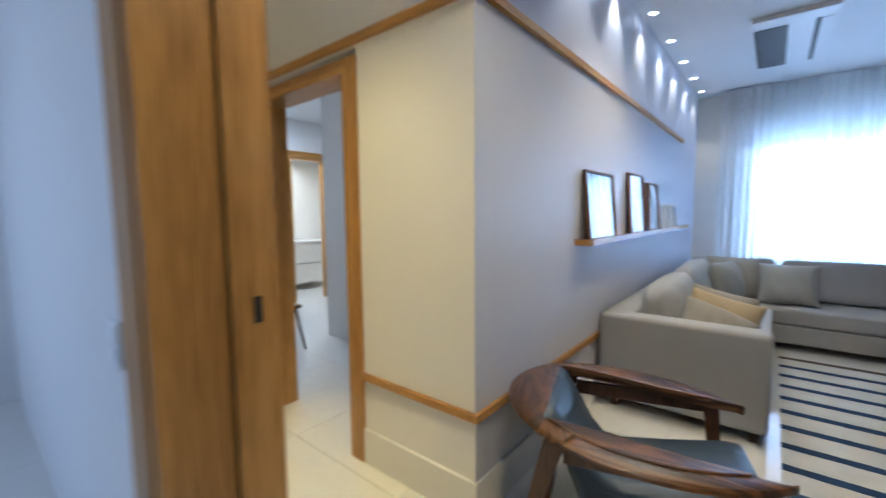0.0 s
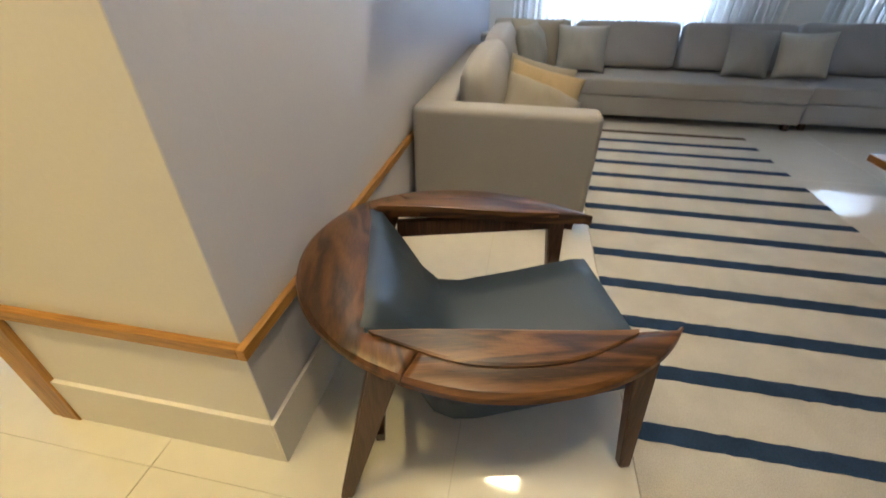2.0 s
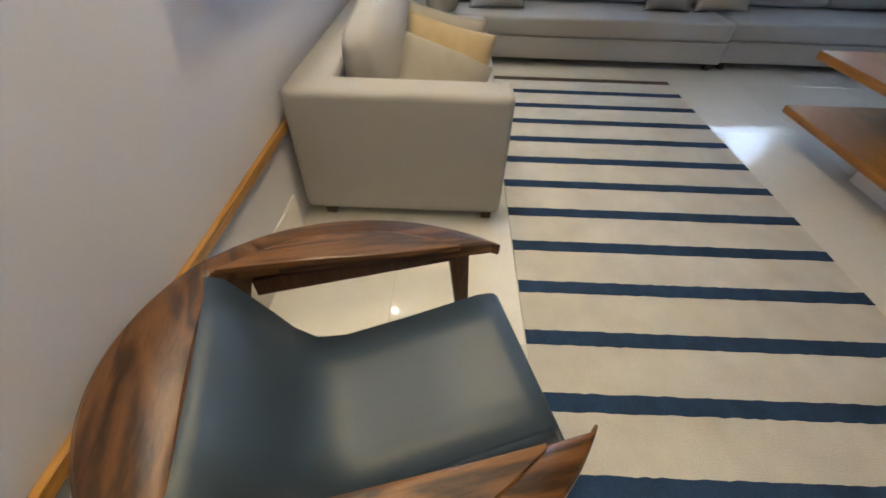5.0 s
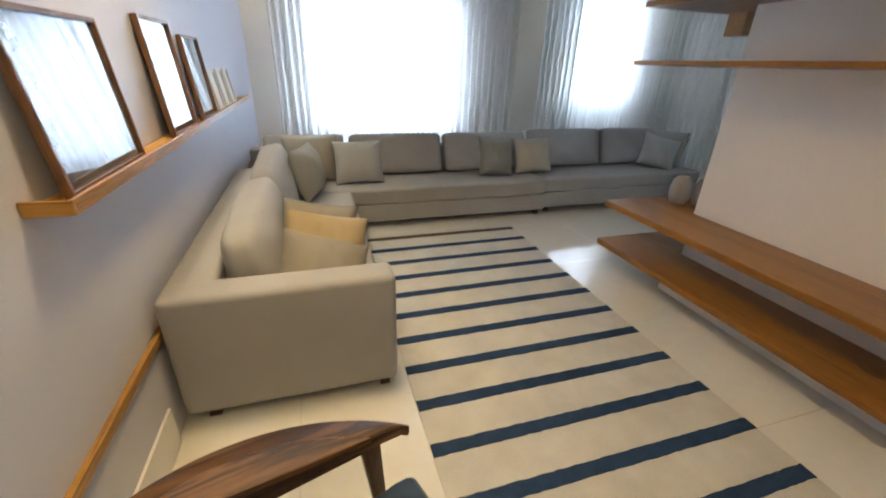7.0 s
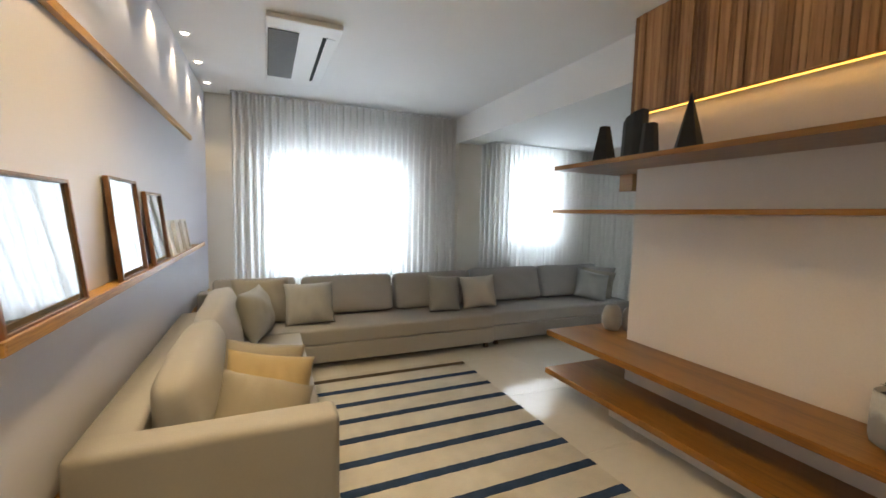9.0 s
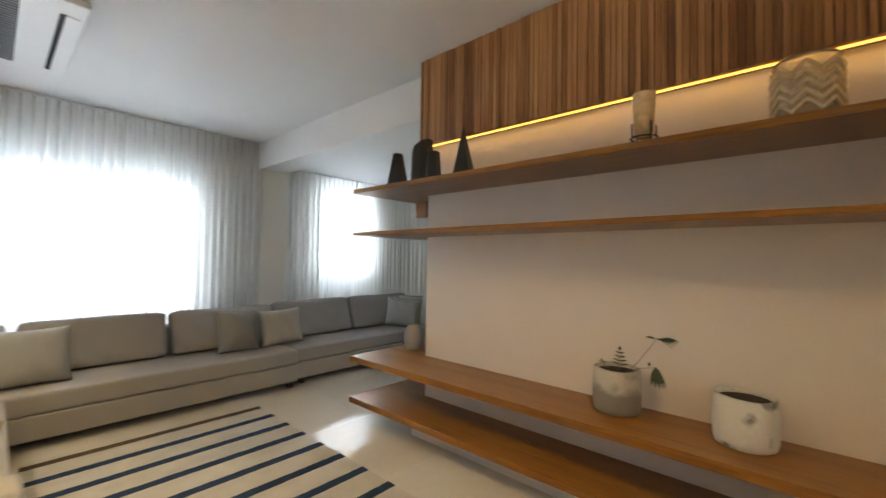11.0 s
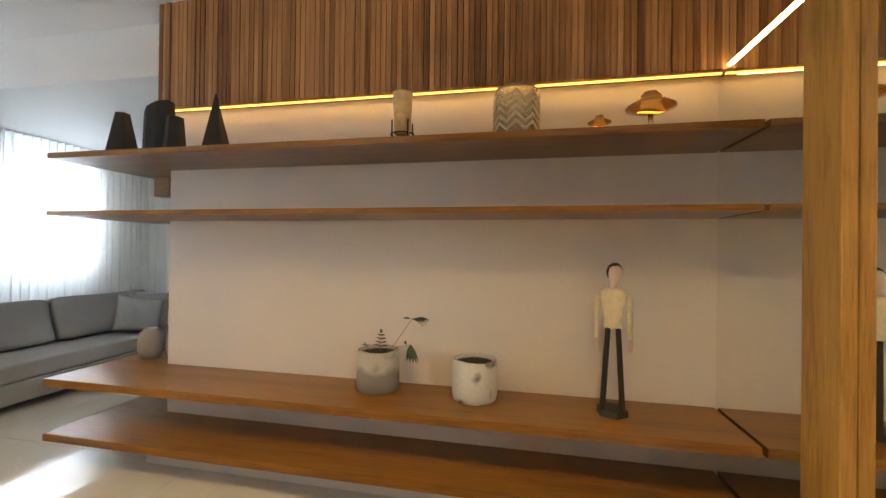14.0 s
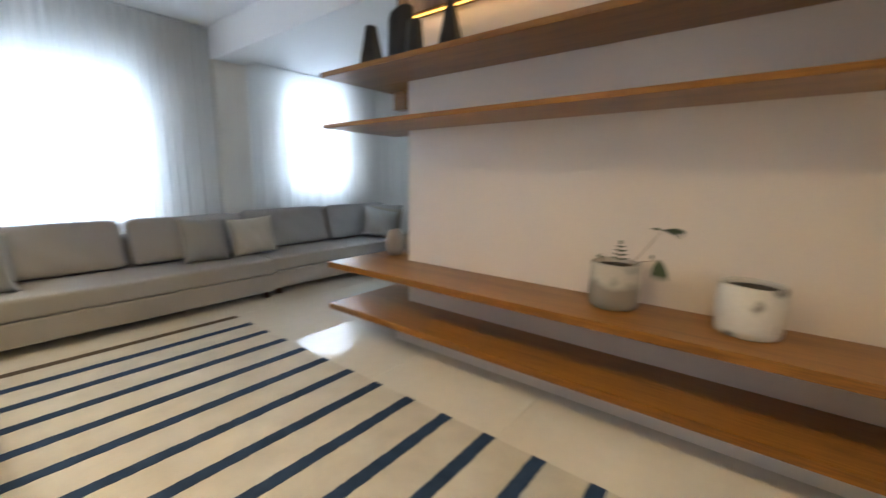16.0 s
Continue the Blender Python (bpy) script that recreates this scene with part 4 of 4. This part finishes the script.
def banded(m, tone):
    """Darker lower half with a ragged upper edge."""
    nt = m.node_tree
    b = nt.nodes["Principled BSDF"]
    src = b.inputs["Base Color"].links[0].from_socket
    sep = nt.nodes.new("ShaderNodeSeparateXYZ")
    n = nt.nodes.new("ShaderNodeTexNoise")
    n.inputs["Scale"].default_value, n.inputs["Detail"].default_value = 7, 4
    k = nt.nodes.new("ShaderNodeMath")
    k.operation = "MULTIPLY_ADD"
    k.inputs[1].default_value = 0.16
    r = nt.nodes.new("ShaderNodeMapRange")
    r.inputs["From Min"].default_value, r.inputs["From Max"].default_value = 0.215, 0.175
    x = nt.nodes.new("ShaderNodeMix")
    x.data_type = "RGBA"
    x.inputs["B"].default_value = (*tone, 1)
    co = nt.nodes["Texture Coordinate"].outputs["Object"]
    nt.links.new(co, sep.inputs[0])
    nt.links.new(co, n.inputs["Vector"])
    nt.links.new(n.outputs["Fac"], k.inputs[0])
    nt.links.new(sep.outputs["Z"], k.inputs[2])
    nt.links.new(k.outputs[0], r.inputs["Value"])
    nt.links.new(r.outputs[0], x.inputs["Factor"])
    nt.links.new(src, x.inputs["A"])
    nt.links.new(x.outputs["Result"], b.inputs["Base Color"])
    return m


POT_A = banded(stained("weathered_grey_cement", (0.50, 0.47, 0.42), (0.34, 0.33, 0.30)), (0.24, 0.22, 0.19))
POT_B = stained("whitewashed_cement", (0.62, 0.60, 0.55), (0.17, 0.16, 0.15))
SOIL = material("dark_soil", (0.03, 0.022, 0.016), 1.0, bump=1.0, scale=60, vary=0.4)
LEAF = material("dull_green_leaf", (0.055, 0.085, 0.045), 0.5, vary=0.25, scale=50)
STEM = material("thin_brown_stem", (0.20, 0.15, 0.09), 0.7)


def pot(label, x, y, r, h, mat):
    p = thing("plant_pot", label, "plant pot", pose(x, y, Z2), "cement pots")
    prof = [(r * 0.88, 0.0), (r * 0.95, 0.006), (r * 1.0, 0.035), (r * 1.01, h * 0.55), (r * 0.97, h * 0.97), (r * 0.955, h), (r * 0.87, h), (r * 0.86, h - 0.012), (r * 0.86, h - 0.12), (0.001, h - 0.12)]
    b = lathe(prof, 48)
    for v in b.verts:
        v.co.x += 0.0015 * math.sin(40 * v.co.z + 3 * v.co.y * 30)
        v.co.z += 0.002 * math.sin(3 * math.atan2(v.co.y, v.co.x)) if v.co.z > h * 0.9 else 0
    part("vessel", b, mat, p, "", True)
    s = lathe([(r * 0.855, h - 0.115), (r * 0.855, h - 0.022), (r * 0.5, h - 0.016), (0.001, h - 0.014)], 24)
    part("soil", s, SOIL, p, "dark soil", True)
    return p


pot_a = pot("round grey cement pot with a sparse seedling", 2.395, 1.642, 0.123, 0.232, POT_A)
pot("round whitewashed cement pot with dark blotches", 2.370, 1.075, 0.124, 0.220, POT_B)


def leaflet(bm, p, direction, length, width, droop=0.2):
    d = Vector(direction).normalized()
    side = d.cross(Vector((0.7, 0.1, 0.7))).normalized()
    nrm = d.cross(side)
    prev = None
    for k in range(5):
        f = k / 4
        w = width * math.sin(math.pi * min(0.98, 0.12 + 0.88 * f)) * 0.5
        c = Vector(p) + d * length * f - Vector((0, 0, droop * length * f * f))
        row = (bm.verts.new(c - side * w), bm.verts.new(c + nrm * width * 0.12), bm.verts.new(c + side * w))
        if prev:
            bm.faces.new((prev[0], prev[1], row[1], row[0]))
            bm.faces.new((prev[1], prev[2], row[2], row[1]))
        prev = row


def seedling():
    s = thing("seedling", "sparse seedling with thin stems and ferny leaves", "plant", pose(2.395, 1.642, Z2 + 0.214))
    stems = (((0, -0.05, 0), (-0.01, -0.10, 0.05), (0, -0.16, 0.14), (0, -0.20, 0.20)), ((0, -0.06, 0), (-0.01, -0.12, 0.035), (-0.02, -0.20, 0.055)),
             ((0, -0.01, 0), (0, -0.012, 0.05), (0, -0.015, 0.10)), ((0, 0.05, 0), (0, 0.07, 0.02), (0, 0.08, 0.05)))
    for st in stems:
        part("stem", tube(st, 0.0022, 6, None, 0.0012), STEM, s)
    bm = bmesh.new()
    for k in range(5):
        leaflet(bm, (0, -0.20 - 0.004 * k, 0.20), (0.2 * (k - 2), -0.9, 0.08 * (k - 1)), 0.085, 0.022, 0.3)
    leaflet(bm, (0, -0.19, 0.20), (0, 1, 0.25), 0.045, 0.02)
    part("leaf", bm, LEAF, s, "", True)
    bm = bmesh.new()
    for k in range(5):
        leaflet(bm, (-0.02, -0.20, 0.055), (0.1 * (k - 2), -0.6 + 0.22 * k, -0.8), 0.09, 0.024, 0.2)
    leaflet(bm, (-0.02, -0.17, 0.055), (0, 0.1, 1), 0.03, 0.015)
    part("leaf", bm, LEAF, s, "", True)
    bm = bmesh.new()
    for k in range(4):
        for q in (-1, 1):
            leaflet(bm, (0, -0.015, 0.03 + 0.022 * k), (0.1, q, 0.45), 0.048 - 0.008 * k, 0.018)
    leaflet(bm, (0, -0.015, 0.11), (0, 0, 1), 0.03, 0.016)
    part("leaf", bm, LEAF, s, "", True)
    bm = bmesh.new()
    for q in (-1, 1, 0.2):
        leaflet(bm, (0, 0.08, 0.03), (0, q, 0.5), 0.028, 0.010)
    part("leaf", bm, LEAF, s, "", True)


seedling()


def figure():
    """A carved wooden doll on a cage of dark slats, one mesh with three finishes."""
    bm = bmesh.new()

    def add(piece, slot, m=None):
        me = bpy.data.meshes.new("t")
        if m is not None:
            piece.transform(m)
        n0 = len(bm.faces)
        piece.to_mesh(me)
        piece.free()
        bm.from_mesh(me)
        bpy.data.meshes.remove(me)
        bm.faces.ensure_lookup_table()
        for f in bm.faces[n0:]:
            f.material_index = slot
            f.smooth = slot != 0

    # hexagonal foot and slats
    add(prism(6, 0.092, 0.088, 0.035, 0, 0.3), 0)
    for k in range(4):
        a = 0.75 + k * math.pi / 2
        lo, hi = Vector((0.078 * math.cos(a), 0.078 * math.sin(a), 0.03)), Vector((0.040 * math.cos(a), 0.040 * math.sin(a), 0.455))
        b = bmesh.new()
        rows = []
        for p in (lo, hi):
            t = Vector((-math.sin(a), math.cos(a), 0)) * 0.015
            r = Vector((math.cos(a), math.sin(a), 0)) * 0.005
            rows.append([b.verts.new(p + q) for q in (-t - r, t - r, t + r, -t + r)])
        b.faces.new(rows[0][::-1])
        b.faces.new(rows[1])
        for j in range(4):
            b.faces.new((rows[0][j], rows[0][(j + 1) % 4], rows[1][(j + 1) % 4], rows[1][j]))
        add(b, 0)
    flat = Matrix.Diagonal((0.62, 1.0, 1.0, 1.0))
    add(lathe([(0.001, 0.445), (0.048, 0.447), (0.054, 0.465), (0.047, 0.50), (0.058, 0.545), (0.074, 0.60), (0.076, 0.63), (0.055, 0.655), (0.026, 0.662), (0.001, 0.663)], 28), 1, flat)
    for s in (-1, 1):
        add(tube([(0, s * 0.078, 0.632), (0, s * 0.088, 0.60), (-0.004, s * 0.090, 0.53), (-0.008, s * 0.091, 0.46), (-0.016, s * 0.094, 0.40)], 0.019, 12, None, 0.012), 1)
        add(lathe([(0.001, 0.335), (0.010, 0.338), (0.016, 0.365), (0.013, 0.40), (0.001, 0.402)], 12, None, -0.018, s * 0.095), 2)
    head = pose(0, 0, 0.67) @ pose(0, 0, 0, 9, 0, 25) @ pose(0, 0, -0.67)
    add(lathe([(0.020, 0.655), (0.018, 0.685), (0.022, 0.695), (0.036, 0.712), (0.041, 0.735), (0.038, 0.762), (0.024, 0.782), (0.001, 0.787)], 24), 2, head)
    hair = bmesh.new()
    bmesh.ops.create_uvsphere(hair, u_segments=24, v_segments=14, radius=0.048)
    for v in hair.verts:
        if v.co.x < -0.008 and v.co.z < 0.029:
            v.co.x = -0.008
        v.co.z *= 1.05
    add(hair, 3, head @ pose(0.012, 0, 0.748))
    me = bpy.data.meshes.new("doll_figure")
    bm.to_mesh(me)
    bm.free()
    me.materials.append(material("dark_stained_slats", (0.035, 0.028, 0.022), 0.5))
    me.materials.append(material("cracked_ivory_paint", (0.70, 0.60, 0.40), 0.55, vary=0.12, scale=30, bump=0.1))
    me.materials.append(material("pale_painted_wood", (0.72, 0.54, 0.43), 0.5, vary=0.06))
    me.materials.append(material("dark_brown_paint", (0.035, 0.016, 0.010), 0.5))
    o = new("doll_figure", me)
    o.matrix_world = pose(2.315, 0.375, Z2, 0, 0, -12) @ Matrix.Diagonal((0.84, 0.84, 0.95, 1))
    tagged(o, "carved wooden doll on a cage of dark slats", "figurine")


figure()
STONE = material("grey_taupe_ceramic", (0.30, 0.27, 0.24), 0.6, bump=0.1, scale=60)


def vase(label, x, y, r, h):
    v = tagged(part("vase", lathe([(r * 0.7, 0), (r * 0.98, h * 0.25), (r * 1.0, h * 0.55), (r * 0.85, h * 0.85), (r * 0.55, h * 0.97), (r * 0.5, h), (r * 0.42, h), (r * 0.42, h * 0.9), (0.001, h * 0.88)], 28), STONE, None, "", True), label, "vase", "taupe vases")
    v.location = (x, y, Z2)


vase("round taupe ceramic vase at the shelf end", 2.63, 3.49, 0.080, 0.215)
vase("small taupe ceramic vase at the shelf end", 2.745, 3.41, 0.055, 0.20)


# ---------------------------------------------------------------- entry and inner room
def light_switch():
    s = thing("light_switch", "white double light switch plate", "light switch")
    part("plate", box(-1.13, -1.05, 0.022, 0.0295, 1.0, 1.12, 0.002), WHITEPL, s)
    part("rocker", box(-1.115, -1.065, 0.018, 0.0215, 1.065, 1.105, 0.001), WHITEPL, s)
    part("rocker", box(-1.115, -1.065, 0.018, 0.0215, 1.015, 1.055, 0.001), WHITEPL, s)


light_switch()


def corridor_picture():
    f = thing("wall_picture", "pale print in a thin oak frame", "picture")
    y = S - 0.018
    part("print", box(-3.88, -3.24, y + 0.004, S - 0.002, 0.74, 1.15), PAPER, f)
    for a in ((-3.90, -3.22, 0.715, 0.74), (-3.90, -3.22, 1.15, 1.175)):
        part("frame_bar", box(a[0], a[1], y, S - 0.001, a[2], a[3], 0.002), OAK_X, f)
    for x in (-3.90, -3.24):
        part("frame_bar", box(x, x + 0.02, y, S - 0.001, 0.741, 1.149, 0.002), OAK_Z, f)


corridor_picture()


def bath_door():
    d = thing("door_3", "open bathroom doorway with a honey oak frame", "door frame", kind="structure")
    part("jamb", box(-5.66, -5.49, 3.06, 3.095, 0, 2.25, 0.003), OAK_Z, d)
    part("jamb", box(-5.66, -5.49, 3.685, 3.72, 0, 2.25, 0.003), OAK_Z, d)
    part("head", box(-5.66, -5.49, 3.096, 3.684, 2.215, 2.25, 0.003), OAK, d)
    part("casing", box(-5.499, -5.478, 2.98, 3.059, 0, 2.33, 0.003), OAK_Z, d)
    part("casing", box(-5.499, -5.478, 3.721, 3.80, 0, 2.33, 0.003), OAK_Z, d)
    part("casing", box(-5.499, -5.478, 3.06, 3.72, 2.251, 2.33, 0.003), OAK, d)


bath_door()
CERAMIC = material("glazed_white_ceramic", (0.82, 0.81, 0.78), 0.12, vary=0.01)


def vanity():
    v = thing("vanity_cabinet", "cream bathroom vanity cabinet with two drawers", "cabinet")
    part("body", box(-6.98, -6.45, 2.75, 4.3, 0.12, 0.86, 0.004), CREAM, v)
    part("drawer", box(-6.449, -6.43, 2.77, 4.28, 0.50, 0.84, 0.003), CREAM, v)
    part("drawer", box(-6.449, -6.43, 2.77, 4.28, 0.14, 0.48, 0.003), CREAM, v)
    t = tagged(part("worktop", box(-6.99, -6.40, 2.70, 4.35, 0.861, 0.90, 0.004), CERAMIC), "white stone bathroom worktop", "worktop")
    b = thing("wash_basin", "white ceramic vessel basin on the worktop", "basin", pose(-6.68, 3.35, 0.901))
    part("bowl", lathe([(0.14, 0), (0.20, 0.05), (0.225, 0.14), (0.215, 0.14), (0.185, 0.05), (0.02, 0.02), (0.001, 0.02)], 36), CERAMIC, b, "", True)
    for y in (3.12, 3.45):
        w = thing("wall_tap", "dark wall-mounted basin tap", "tap", pose(-6.998, y, 1.20), "basin taps")
        part("spout", tube([(0, 0, 0), (0.16, 0, 0), (0.18, 0, -0.03)], 0.014, 10), WIRE, w)
        part("rosette", tube([(0.0, 0, 0), (0.012, 0, 0)], 0.032, 16), WIRE, w)


vanity()


def inner_room():
    l = thing("linear_light", "long white linear LED ceiling light", "ceiling light")
    part("housing", box(-4.85, -3.30, 2.50, 2.62, 2.785, 2.799, 0.002), WHITEPL, l)
    part("diffuser", box(-4.83, -3.32, 2.515, 2.605, 2.779, 2.7845), glow("white_led_diffuser", (1.0, 0.96, 0.88), 9), l)
    c = thing("wooden_chair", "brown wooden chair with splayed dark legs", "chair", pose(-3.75, 1.80, 0))
    part("seat", box(-0.22, 0.20, -0.21, 0.21, 0.42, 0.46, 0.012), WALNUT, c)
    for sx in (-1, 1):
        for sy in (-1, 1):
            part("leg", tube([(0.16 * sx, 0.16 * sy, 0.42), (0.25 * sx, 0.20 * sy, 0)], 0.018, 10, None, 0.011), WALNUT_Z, c)
    part("backrest", box(-0.24, -0.20, -0.20, 0.20, 0.62, 0.80, 0.012), WALNUT, c)
    for sy in (-1, 1):
        part("back_post", tube([(-0.20, 0.17 * sy, 0.46), (-0.22, 0.17 * sy, 0.62)], 0.012, 8), WALNUT_Z, c)


inner_room()


# ---------------------------------------------------------------- floor tiles
def tiles():
    size, gap = 0.90, 0.0012
    me = mesh_from(box(gap, size - gap, gap, size - gap, -0.004, 0.0, 0.0006, 1), "tile", TILE)
    for i in range(-9, 7):
        for j in range(-4, 9):
            x0, y0 = i * size - 0.30, j * size + 0.16
            if x0 > EX + 0.1 or y0 > NY or y0 + size < -3:
                continue
            o = new("tile", me)
            o.parent = floor
            o.location = (x0, y0, 0)


tiles()
